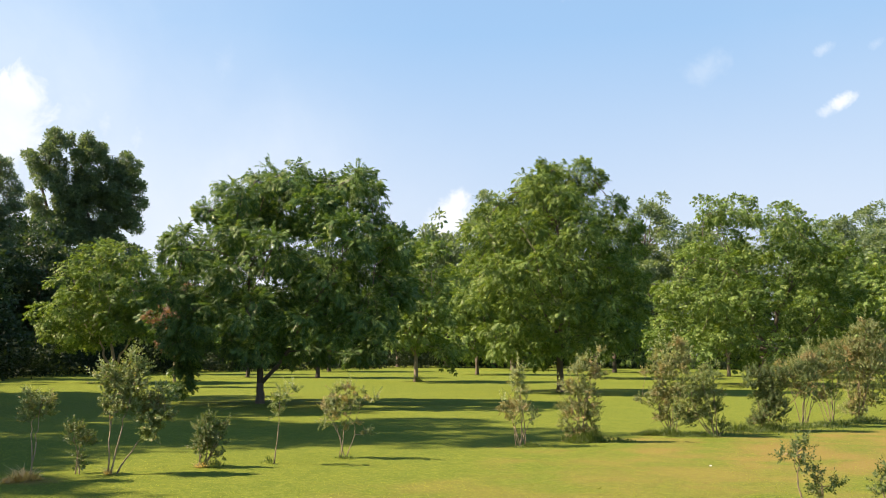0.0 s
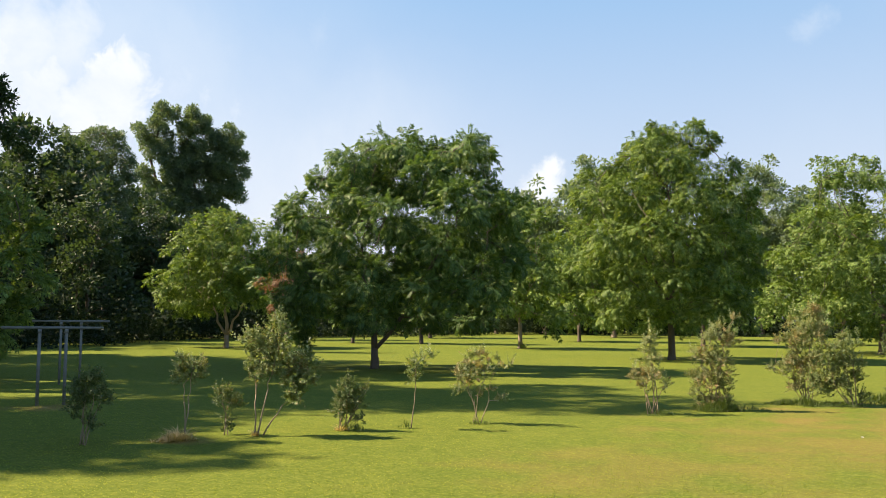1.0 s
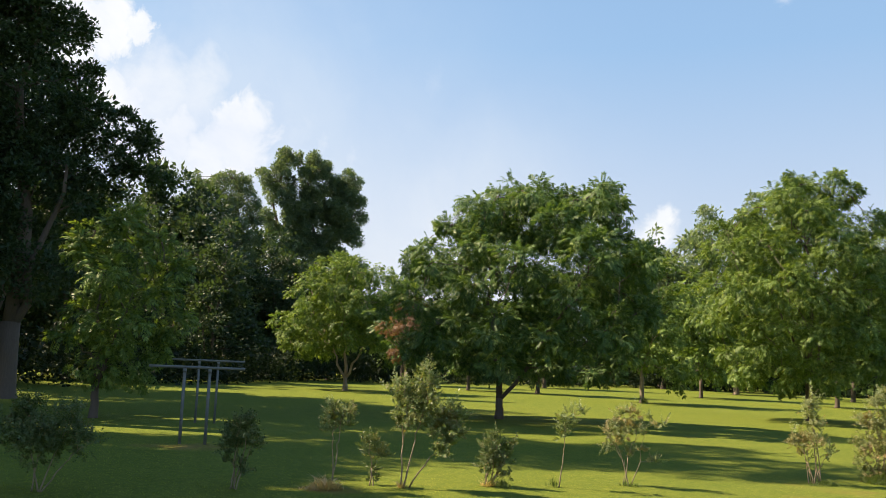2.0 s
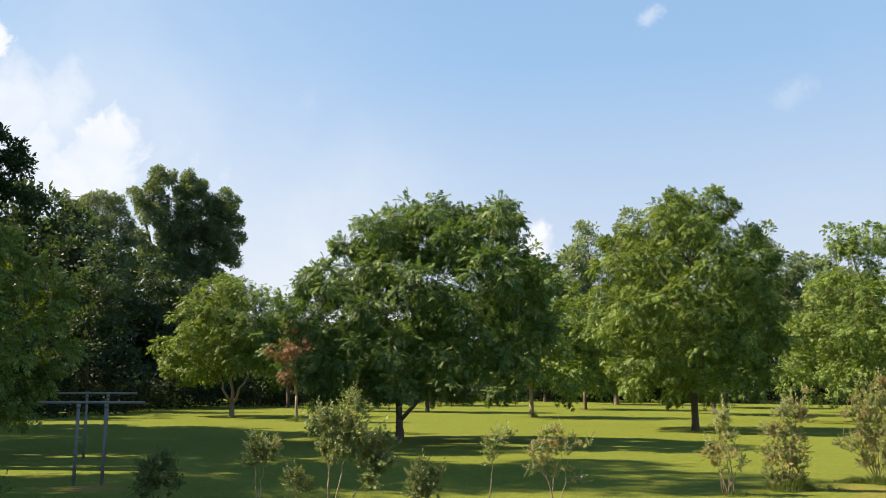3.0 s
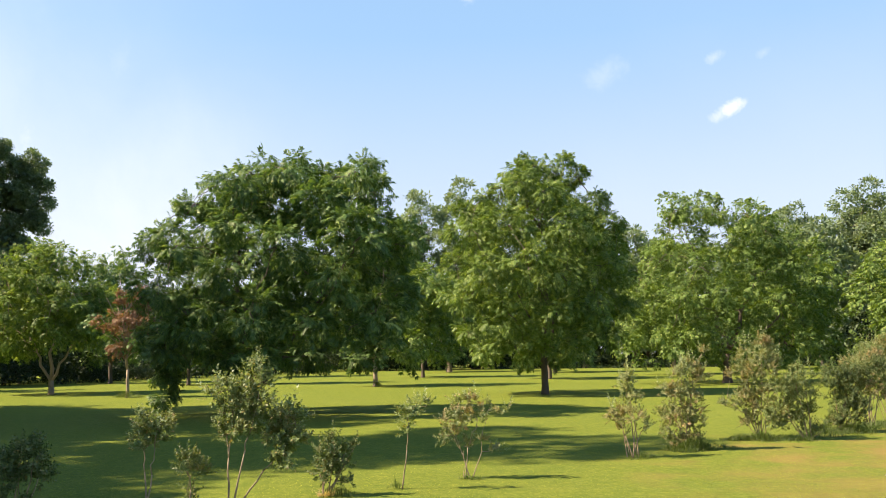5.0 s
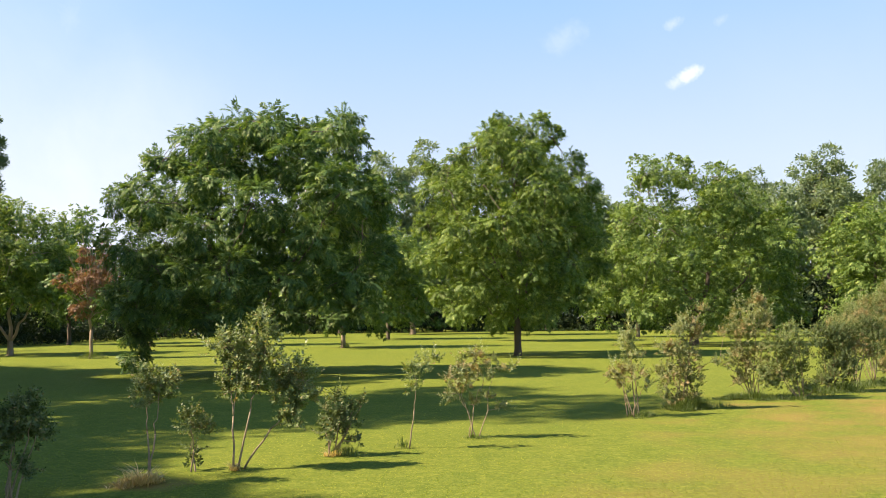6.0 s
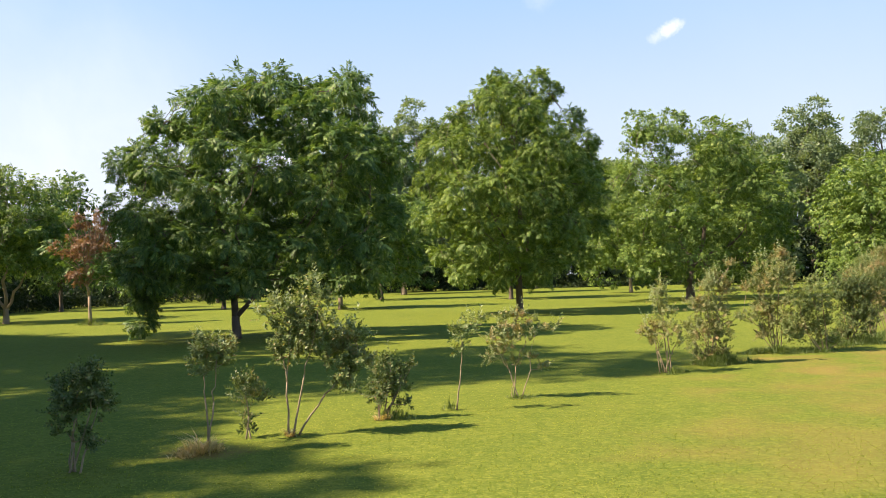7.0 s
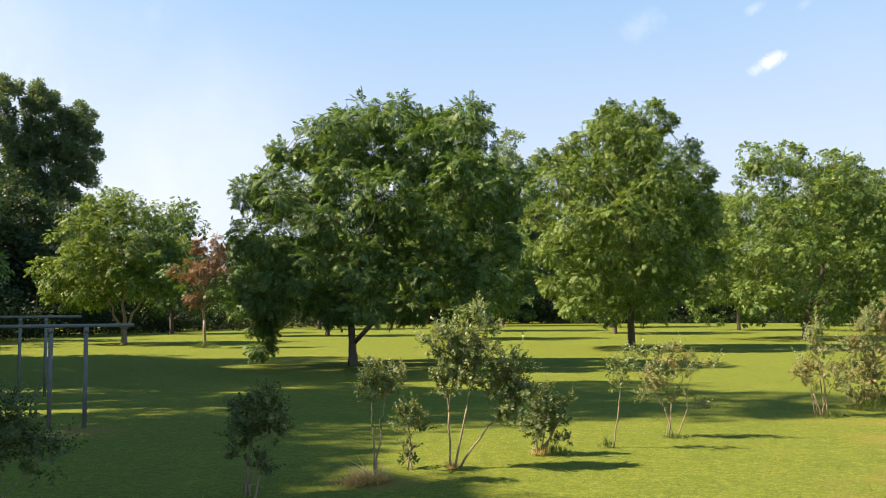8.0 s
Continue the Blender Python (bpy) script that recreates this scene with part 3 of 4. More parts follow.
tree("pecan_tree", -18.7, 18.4, "small pecan tree in deep shade with a sunlit top", [(0.19, 0.2, 5.05, 0.41), (-0.22, -0.23, 4.83, 0.51), (-0.46, -0.48, 4.35, 0.38), (0.41, 0.42, 4.47, 0.7), (0.92, 0.95, 4.65, 0.35), (1.07, 1.11, 3.83, 0.54), (-0.03, -0.03, 3.69, 0.82), (0.8, 0.83, 2.96, 0.82), (-0.05, -0.05, 2.5, 0.82), (1.25, 1.3, 2.48, 0.44), (1.17, 1.21, 1.84, 0.44), (-0.07, -0.08, 1.33, 0.66), (0.59, 0.61, 1.53, 0.72), (-0.39, -0.41, 1.89, 0.44), (0.9, -0.4, 2.2, 0.7), (0.7, -0.5, 3.6, 0.6), (-0.4, 0.8, 3.2, 0.6)], 0.10, PECAN_LIGHT, PINNATE, density=330, seed=16, size=0.72, fork=0.9, group=ORCHARD,
     leaders=((-0.2, 0, 3.6, 0.8), (0.9, 0.1, 3.2, 0.6)))

# further rows: x, y, height, width, clear stem, trunk radius, leaves, bark
ROWS_BEHIND = [
    (-13.0, 55.0, 9.4, 6.6, 1.6, 0.13, PECAN_LIGHT, BARK_PALE), (-22.0, 62.3, 8.6, 6.4, 1.5, 0.14, PECAN, BARK), (-27.2, 62.0, 7.4, 5.5, 1.4, 0.12, PECAN, BARK),
    (-29.0, 84.5, 10.0, 8.0, 1.8, 0.18, PECAN, BARK), (-13.1, 76.5, 10.0, 8.0, 1.6, 0.14, PECAN_LIGHT, BARK), (-13.4, 100.0, 11.5, 9.5, 1.8, 0.30, PECAN, BARK_PALE),
    (-2.8, 67.5, 10.0, 7.5, 1.7, 0.15, PECAN, BARK), (-2.2, 91.0, 10.5, 9.0, 1.8, 0.2, PECAN_LIGHT, BARK), (7.2, 77.3, 9.0, 7.0, 1.5, 0.14, PECAN_LIGHT, BARK_PALE),
    (15.8, 49.8, 7.3, 8.0, 0.9, 0.2, PECAN_LIGHT, BARK), (15.4, 74.0, 10.0, 8.5, 1.4, 0.18, PECAN_LIGHT, BARK), (24.0, 63.0, 10.0, 9.0, 1.2, 0.2, PECAN_LIGHT, BARK),
    (-36.0, 68.5, 10.8, 7.0, 1.6, 0.15, PECAN, BARK), (18.0, 96.0, 12.0, 10.0, 1.4, 0.2, PECAN, BARK), (30.0, 84.0, 11.0, 10.0, 1.2, 0.2, PECAN_LIGHT, BARK),
]
for k, (x, y, h, w, clear, r, leaves, bark) in enumerate(ROWS_BEHIND):
    tree("pecan_tree", x, y, "pecan tree in a row on the mown lawn" if bark is BARK else "pecan tree with a pale trunk on the mown lawn", egg(h, w, 0.55 * clear, k, 15), r, leaves, PINNATE_FAR, density=(115 if y < 50 else 95) if y < 66 else 56, seed=40 + k, fork=clear, size=(0.70 if y < 50 else 0.88) if y < 66 else 1.15, bark=bark, group=ORCHARD, twigs=0.2, split=False, cap=0.75,
         leaders=((-0.12 * w, 0, h * 0.55, 0.7), (0.14 * w, 0.2, h * 0.6, 0.7)))

# ---- woods ----
WOODS = "tall trees of the woods"


def wood_tree(x, y, h, w, clear, seed, leaves=FOREST, label="tall dark broadleaf tree at the wood's edge", count=16, density=36, size=1.0, templates=BROAD_FAR):
    return tree("forest_tree", x, y, label, egg(h, w, clear, seed, count), 0.012 * h + 0.08, leaves, templates, density=density, seed=200 + seed, fork=max(1.5, clear), size=size, group=WOODS, twigs=0.2, split=False, spread=0.46, droop=0.15, cap=1.3,
                leaders=((-0.08 * w, 0, h * 0.75, 0.8), (0.12 * w, 0.3, h * 0.6, 0.5)))


def deepened(lobes, along, by, scale=1.0):
    """Lobes in one upright plane, and smaller ones before and behind them."""
    out = [(x, y, z, scale * r) for x, y, z, r in lobes]
    for x, y, z, r in lobes:
        for s in (-1, 1):
            out.append((x + s * by * along[0], y + s * by * along[1], z - 0.3 * r, 0.85 * scale * r))
    return out


def shaped_tree(x, y, label, lobes, trunk, high, seed, density, size, leaves=FOREST, hollow=0.5):
    return tree("forest_tree", x, y, label, lobes, trunk, leaves, BROAD_FAR, hollow=hollow, density=density, seed=seed, fork=4.0, size=size, group=WOODS, twigs=0.2, split=False, spread=0.46, droop=0.15, cap=1.2,
                leaders=((lobes[2][0], lobes[2][1], high, 0.9), (0.5 * lobes[6][0], 0.5 * lobes[6][1], 0.6 * high, 0.6)))


VINE_COLUMN = [(-1.6, -1.1, 34.9, 1.4), (-0.3, -0.2, 34.5, 1.1), (-1.8, -1.3, 32.8, 1.6), (-4.2, -3.0, 31.4, 1.2), (-3.3, -2.3, 29.9, 1.3), (-1.3, -0.9, 30.1, 1.8), (-0.7, -0.5, 27.8, 1.8), (-2.9, -2.0, 28.0, 0.9), (-0.1, -0.1, 25.1, 1.7), (-0.5, -0.3, 22.0, 1.7), (-1.2, -0.9, 19.2, 1.6), (-0.0, -0.0, 18.9, 1.8), (-0.8, -0.6, 15.8, 1.9), (-2.8, -2.0, 20.3, 1.0)]
VINE_BROAD = [(-3.3, -2.1, 35.1, 1.4), (-2.4, -1.6, 33.0, 1.8), (-4.0, -2.5, 32.1, 1.6), (-1.8, -1.1, 33.8, 1.2), (-2.9, -1.9, 29.4, 2.3), (-0.7, -0.5, 30.7, 1.8), (1.5, 1.0, 32.1, 1.5), (2.5, 1.6, 31.3, 1.1), (1.3, 0.8, 29.3, 2.0), (3.0, 1.9, 27.8, 1.4), (3.7, 2.4, 25.5, 1.1), (1.1, 0.7, 26.1, 2.3), (-2.1, -1.4, 25.9, 2.4), (2.2, 1.4, 23.4, 1.9), (3.1, 2.0, 21.9, 1.0), (-0.4, -0.2, 22.4, 2.4), (-3.3, -2.1, 21.5, 2.2), (0.7, 0.4, 19.4, 1.9), (-1.9, -1.2, 18.5, 2.3), (-3.7, -2.3, 16.1, 2.2)]
LEFT_GROUP = [(-0.5, -0.4, 19.4, 1.0), (-1.4, -1.1, 18.8, 1.1), (0.2, 0.2, 18.8, 1.0), (-2.7, -2.2, 18.4, 0.8), (-3.1, -2.5, 19.1, 0.4), (-2.0, -1.6, 17.6, 1.4), (-0.6, -0.5, 17.2, 1.4), (0.8, 0.7, 17.4, 1.1), (1.4, 1.1, 16.3, 0.8), (-3.3, -2.6, 16.8, 1.2), (1.7, 1.4, 15.1, 0.5), (0.6, 0.5, 15.2, 1.2), (-1.2, -0.9, 15.1, 1.6), (-2.7, -2.2, 14.9, 1.4), (-4.2, -3.3, 16.4, 1.0), (-4.3, -3.4, 14.8, 1.2), (-0.0, -0.0, 13.3, 1.4), (-1.8, -1.4, 12.7, 1.6), (-3.5, -2.8, 12.6, 1.4), (1.2, 0.9, 13.4, 0.9), (-4.8, -3.9, 12.9, 1.2), (-0.6, -0.5, 10.9, 1.4), (-2.5, -2.0, 10.3, 1.4)]
shaped_tree(-86.4, 123.8, "tall narrow tree hung with dark vines", deepened(VINE_COLUMN + [(-3.6, -2.5, 25.0, 1.3), (-2.6, -1.8, 22.6, 1.5), (1.3, 0.9, 26.0, 1.5), (1.0, 0.7, 23.0, 1.7), (-0.5, 0.0, 12.0, 2.6), (0.5, 0.5, 8.0, 2.8), (1.2, 0.8, 20.0, 1.8), (1.4, 1.0, 15.5, 2.2)], (-0.57, 0.82), 2.2, 0.98), 0.5, 32.0, 301, 40, 0.95, VINE, 0.3)
shaped_tree(-81.3, 128.3, "tall dark broadleaf tree hung with vines", deepened(VINE_BROAD + [(-0.5, -0.3, 27.5, 2.0), (-4.2, -2.6, 27.0, 1.6), (-4.4, -2.8, 24.0, 1.7), (0.5, 0.3, 15.0, 2.8), (3.0, 2.0, 16.5, 2.4), (-2.0, -1.2, 11.0, 3.0), (2.5, 1.5, 11.0, 3.0)], (-0.53, 0.85), 2.8, 0.98), 0.5, 31.0, 302, 40, 0.95, VINE, 0.3)
shaped_tree(-57.7, 72.8, "dark leafy tree with a rounded top at the wood's edge", deepened(LEFT_GROUP + [(0.8, 0.6, 11.0, 1.6), (-4.0, -3.2, 10.0, 1.8), (-1.0, -0.8, 8.0, 2.2), (1.5, 1.2, 8.5, 1.8)], (-0.62, 0.78), 2.0, 0.95), 0.35, 16.0, 303, 80, 0.52, VINE)
wood_tree(-54.0, 60.0, 17.5, 11, 2, 25, density=26)
EDGE_TREE = [(-0.42, -0.51, 12.91, 1.79), (0.4, 0.49, 12.87, 1.12), (0.75, 0.91, 11.19, 1.02), (-0.24, -0.3, 10.09, 1.97), (1.1, 1.35, 10.25, 0.79), (1.95, 2.38, 9.46, 0.88), (2.59, 3.17, 9.25, 0.57), (1.51, 1.84, 8.57, 1.2), (0.57, 0.69, 8.25, 1.62), (2.89, 3.54, 7.98, 0.39), (2.29, 2.8, 7.81, 0.87), (1.24, 1.51, 6.97, 1.19), (-0.03, -0.03, 6.72, 1.93),
             (-1.66, -2.03, 11.29, 2.44), (-1.68, -2.05, 8.32, 2.61), (-1.22, -1.49, 14.7, 2.05), (-0.23, -0.29, 15.5, 1.61), (-2.01, -2.45, 16.46, 2.56), (-0.99, -1.21, 18.17, 1.89), (0.11, 0.13, 4.57, 1.92), (-1.25, -1.52, 5.13, 2.36), (-1.2, -1.5, 20.4, 1.6)]
tree("forest_tree", -27.0, 22.5, "large dark spreading tree at the lawn's edge", EDGE_TREE, 0.36, FOREST, BROAD, cap=0.7, density=165, seed=204, fork=2.5, size=0.56, group=WOODS, twigs=0.2, droop=0.15,
     leaders=((-0.4, 0, 15.0, 0.8), (1.6, 0.3, 8.0, 0.5)))
# trees added mostly out of view, sized to cast shade on lawn and orchard
wood_tree(-27.5, 14.3, 28.0, 9.5, 14, 5, density=26, size=0.8)
wood_tree(-28.5, 7.0, 24.3, 10.5, 7, 6, density=44, size=0.9)
wood_tree(-30.0, -1.0, 24.0, 11, 6, 7, density=36, size=1.0, templates=BROAD_COARSE)
wood_tree(-34.0, 20.5, 25.0, 9.0, 13, 14, density=26, size=0.8)
wood_tree(-36.0, 29.0, 19.0, 10, 3, 22, density=24, size=0.85)
wood_tree(-38.5, 25.0, 30.0, 10, 8, 23, density=32, size=0.85)
wood_tree(-27.8, 16.3, 11.2, 6.0, 2, 24, density=32, templates=BROAD_COARSE)
wood_tree(-38.5, 12.0, 20.0, 12, 3, 12, density=20, templates=BROAD_COARSE)
wood_tree(-38.5, 3.0, 24.0, 12, 3, 13, density=20, templates=BROAD_COARSE)
for k, (x, y, h) in enumerate([(-18.5, 119, 25), (-12.5, 123, 26.5), (2.0, 119, 23), (8.5, 123, 19), (26, 121, 20), (36, 117, 23.5), (43, 111, 22), (31, 126, 22)]):
    wood_tree(x, y, h, 10.5, 3, 30 + k, GREY_GREEN, "tall grey-green tree of the far woods", density=25, size=0.95)
SMALL = [wood_tree(-52.0, 60.0, 17.0, 11, 1.0, 8, density=9, size=1.15), wood_tree(-66.0, 86.0, 19.0, 12, 1.0, 9, density=8.5, size=1.2), wood_tree(0.0, 128.0, 17.0, 12, 1.2, 10, GREY_GREEN, "grey-green tree of the far woods", density=13, size=0.95, templates=BROAD_COARSE), wood_tree(38.0, 122.0, 22.0, 15, 1.5, 11, GREY_GREEN, "tall grey-green tree of the far woods", density=11, size=1.0, templates=BROAD_COARSE)]
rng = np.random.default_rng(77)
PLACES = [(-43, 31), (-42, 38), (-43, 50), (-45, 63), (-48, 57), (-44, 71), (-43, 81), (-42, 88), (-46, 36), (-47, 43), (-47, 66), (-50, 77), (-44, 25), (-60, 112), (-50, 108), (-40, 110), (-44, 96), (-52, 94), (-31, 118), (-22, 116), (-12, 120), (10, 119), (20, 118), (29, 112), (-50, 27), (-46, 12), (-26, 132), (16, 134), (-50, 50), (-70, 122)]
for k, (x, y) in enumerate(PLACES):
    source = SMALL[k % 2] if x < -30 else SMALL[2 + k % 2]
    s = rng.uniform(0.72, 1.0) * (0.58 if -63 < x < -33 and y > 66 else 0.8 if -63 < x < -33 and y > 28 else 1.0)
    copy = copy_thing(source, pose(x + rng.uniform(-2, 2), y + rng.uniform(-2, 2), 0, 0, 0, rng.uniform(0, 360)) @ Matrix.Scale(s, 4))


def undergrowth(name, label, line, height, deep_by, density, seed, size=0.7, leaves=FOREST):
    """Dense bushes under the edge of the woods, in mounds along a bent line."""
    rng = np.random.default_rng(seed)
    at = []
    for (x0, y0), (x1, y1) in zip(line, line[1:]):
        far = math.hypot(x1 - x0, y1 - y0)
        n = int(density * far)
        u = rng.random(n)
        inward = np.array((-(y1 - y0), x1 - x0)) / far
        d = rng.random(n) * deep_by
        xy = np.stack([x0 + (x1 - x0) * u, y0 + (y1 - y0) * u], 1) + d[:, None] * inward
        mound = np.array([noise.noise((p[0] * 0.16, p[1] * 0.16, seed)) for p in xy])
        top = height * (0.30 + 0.70 * np.minimum(1, d / deep_by * 2)) * np.clip(0.75 + 1.5 * mound, 0.15, 1.9)
        at.append(np.column_stack([xy, top * rng.random(n) ** 0.7]))
    at = np.concatenate(at)
    verts = placed(BROAD_FAR, at, rng.normal(0, 1, (len(at), 3)) + (0, 0, 0.2), size * rng.uniform(0.6, 1.3, len(at)), rng)
    return tagged(part(name, quads_mesh(name, verts), leaves), label, "undergrowth", kind="stuff")


# dark leaf colour paints the woods' shade here, the lighter row paints sunlight
undergrowth("undergrowth", "bushes and undergrowth below the far woods' edge, shade put into their leaf colour", [(52, 90), (42, 110), (28, 121), (0, 124), (-24, 121), (-40, 113)], 4.6, 9.0, 62, 5, 0.8, SHADE_TINTED_LEAF)
undergrowth("undergrowth", "bushes along the far edge of the lawn, leaves coloured lighter to look sunlit", [(34, 108), (20, 115), (-2, 117), (-10, 117)], 1.3, 3.0, 9, 15, 0.45)
undergrowth("undergrowth", "undergrowth at the woods' edge, leaf colour darkened to stand for shade", [(-35, 106), (-41, 88), (-45, 70), (-46, 56), (-43, 44), (-41, 30), (-40, 16), (-39, 0)], 3.0, 7.0, 48, 7, 0.7, SHADE_TINTED_LEAF)
undergrowth("undergrowth", "tall undergrowth added inside the woods, its dark leaf colour standing for shade", [(-43, 110), (-51, 90), (-55, 70), (-55, 56), (-52, 44), (-50, 30), (-49, 14), (-48, -4)], 8.0, 7.0, 30, 8, 1.3, SHADE_TINTED_LEAF)
undergrowth("thicket", "thicket added behind the far woods, leaf colour darkened to stand for shade", [(74, 84), (62, 122), (30, 140), (0, 142), (-40, 140), (-80, 128), (-86, 90), (-72, 55), (-66, 20), (-62, -30)], 9.0, 6.0, 15, 6, 3.0, SHADE_TINTED_LEAF)

# ---- clothes line frames ----
def clothes_frame(x, y, label, high):
    root = thing("clothesline_frame", x, y, label, "clothesline frame", "clothesline frames", turn=38.0)
    for s in (-1, 1):
        post = Tubes()
        post.add([(s * 0.235, 0, -0.1), (s * 0.235, 0, high - 0.02)], [0.031, 0.031], 12)
        foot = part("post", post.mesh("post"), PIPE, root)
        collar = Tubes()
        collar.add([(s * 0.235, 0, high - 0.10), (s * 0.235, 0, high - 0.03)], [0.039, 0.039], 12)
        part("collar", collar.mesh("collar"), PIPE, foot)
    bar = Tubes()
    bar.add([(-0.9, 0, high), (0.9, 0, high)], [0.026, 0.026], 12)
    rail = part("crossbar", bar.mesh("crossbar"), PIPE, root)
    for k in (-0.85, -0.5, 0.5, 0.85):
        hook = Tubes()
        hook.add([(k, 0, high), (k, 0.03, high - 0.05), (k, 0.05, high - 0.04)], [0.007, 0.007, 0.006], 6)
        part("hook", hook.mesh("hook"), PIPE, rail)
    return root


clothes_frame(-12.53, 14.92, "grey galvanised pipe clothesline frame with two posts and a long crossbar", 1.46)
clothes_frame(-16.02, 19.5, "grey galvanised pipe clothesline frame standing further across the lawn", 1.57)

# ---- shrubs in the row ----
ROW = "blueberry shrubs in the row"


def shrub(x, y, label, clumps, leaves=SHRUB, seed=1, density=900, canes=4, size=1.0, thick=0.009, group=ROW, name="blueberry_shrub", upward=0.6, bare=0.3, z=0.0):
    """A shrub: thin canes from the base, up to clumps (x, z, r, and y if it leans) of small leaves."""
    rng = np.random.default_rng(500 + seed)
    root = thing(name, x, y, label, "shrub", group, z)
    lobes = [(c[0], c[3] if len(c) > 3 else rng.uniform(-0.45, 0.45) * c[2] + rng.uniform(-0.08, 0.08), c[1], c[2]) for c in clumps]
    verts, tips = foliage([(a, b, c, r) for a, b, c, r in lobes], TWIG, 2.2 * density, rng, 0.82 * size, clumps=14, spread=0.5, droop=0.0, squash=1.0, tilt=1.0, hollow=0.2, upward=upward, least=0.0)
    starts = [np.array((rng.normal(0, 0.035) + 0.05 * (i - (canes - 1) / 2) / canes, rng.normal(0, 0.035), -0.03)) for i in range(canes)]
    order = sorted(range(len(lobes)), key=lambda i: lobes[i][0])
    owner = {lobe: min(canes - 1, n * canes // len(order)) for n, lobe in enumerate(order)}
    stems = [Tubes() for _ in range(canes)]
    for k in range(canes):
        own = [lobes[i] for i in order if owner[i] == k]
        if not own:
            continue
        knee = starts[k] + (np.mean([l[:3] for l in own], 0) - starts[k]) * np.array((0.5, 0.5, 0.55))
        stems[k].add(bent(starts[k], knee, rng, 0.03, 4), [thick * (1.2 - 0.08 * i) for i in range(5)], 7)
    grown = {k: [] for k in range(canes)}
    centre = {k: np.mean([lobes[i][:3] for i in order if owner[i] == k] or [(0, 0, 0)], 0) for k in range(canes)}
    for i in sorted(range(len(lobes)), key=lambda i: np.linalg.norm(np.array(lobes[i][:3]) - centre[owner[i]])):
        lobe, points, k = lobes[i], tips[i], owner[i]
        own = [lobes[m] for m in order if owner[m] == k]
        knee = starts[k] + (np.mean([l[:3] for l in own], 0) - starts[k]) * np.array((0.5, 0.5, 0.55))
        here = np.array(lobe[:3])
        start, girth = min([(knee, 0.85)] + grown[k], key=lambda g: np.linalg.norm(here - g[0]))
        line = bent(start, here, rng, 0.05, 6)
        stems[k].add(line, [thick * girth * (1.0 - 0.08 * n) for n in range(7)], 6)
        grown[k].append((here, max(0.3, 0.62 * girth)))
        for p in points:
            if rng.random() < 0.4:
                stems[k].add(bent(line[int(rng.integers(4, 7))], p, rng, 0.1, 2), [thick * 0.32, thick * 0.25, thick * 0.15], 4)
    for k in range(canes):
        if rng.random() < bare or not stems[k].verts:
            top = lobes[int(rng.integers(0, len(lobes)))]
            stems[k].add(bent(starts[k], (top[0] + rng.uniform(-0.15, 0.15), top[1], top[2] * rng.uniform(0.6, 1.0)), rng, 0.07, 5), [thick * (0.9 - 0.1 * i) for i in range(6)], 5)
        part("cane", stems[k].mesh("cane"), CANE, root)
    top = max(l[2] + l[3] for l in lobes)
    spots = []
    for a, b, c, r in lobes:
        if c + r > 0.55 * top:
            for _ in range(int(2 + 22 * r)):
                d = unit(rng.normal(0, 1, 3) + np.array((0, 0, 0.9)))
                spots.append(np.array((a, b, c)) + d * np.array((1, 1, abs(d[2]))) * r * 0.85)
    spots = np.array(spots)
    ahead = rng.normal(0, 0.38, (len(spots), 3)) + np.array((0, 0, 1.0))
    shoots = placed(SHOOT, spots, ahead, rng.uniform(0.7, 1.5, len(spots)) * min(1.0, 0.75 * size + 0.25 * (top > 1.2)), rng)
    mesh = quads_mesh("foliage", np.concatenate([verts.reshape(-1, 3), shoots.reshape(-1, 3)]))
    part("foliage", mesh, leaves, root)
    mesh.materials.append(SHRUB_TIP if leaves is not SHRUB_DARK else leaves)
    old = verts.size // 12
    mesh.polygons.foreach_set("material_index", [0] * old + [1] * (len(mesh.polygons) - old))
    return root


shrub(-9.75, 8.9, "dark rounded shrub in the shade", [(0.2, 0.74, 0.32), (0.0, 0.55, 0.34), (0.55, 0.6, 0.18), (-0.4, 0.74, 0.30), (-0.2, 0.9, 0.2)], SHRUB_DARK, 1, 1000)
shrub(-8.25, 10.65, "dark shrub with paler leaves low down", [(0.1, 0.74, 0.18), (-0.04, 0.71, 0.13), (0.25, 0.75, 0.11), (0.2, 0.59, 0.13), (0.03, 0.49, 0.14), (-0.02, 0.36, 0.09), (0.3, 0.62, 0.07), (0.1, 0.3, 0.06), (0.17, 0.21, 0.04)], SHRUB_DARK, 2, 1100)
shrub(-7.3, 11.5, "thin upright shrub with silvery green shoots", [(-0.01, 1.1, 0.04), (0.01, 0.97, 0.09), (0.15, 0.99, 0.08), (0.28, 1.04, 0.04), (0.19, 0.87, 0.09), (-0.06, 0.87, 0.06), (0.04, 0.79, 0.09), (-0.09, 0.95, 0.04)], SHRUB, 3, 1500, canes=2, bare=0.0)
shrub(-7.05, 12.2, "small dark shrub with a brown withered base", [(0.0, 0.51, 0.13), (0.08, 0.43, 0.09), (-0.05, 0.4, 0.1), (-0.08, 0.21, 0.06), (-0.06, 0.1, 0.05)], SHRUB_DARK, 4, 1000, canes=2)
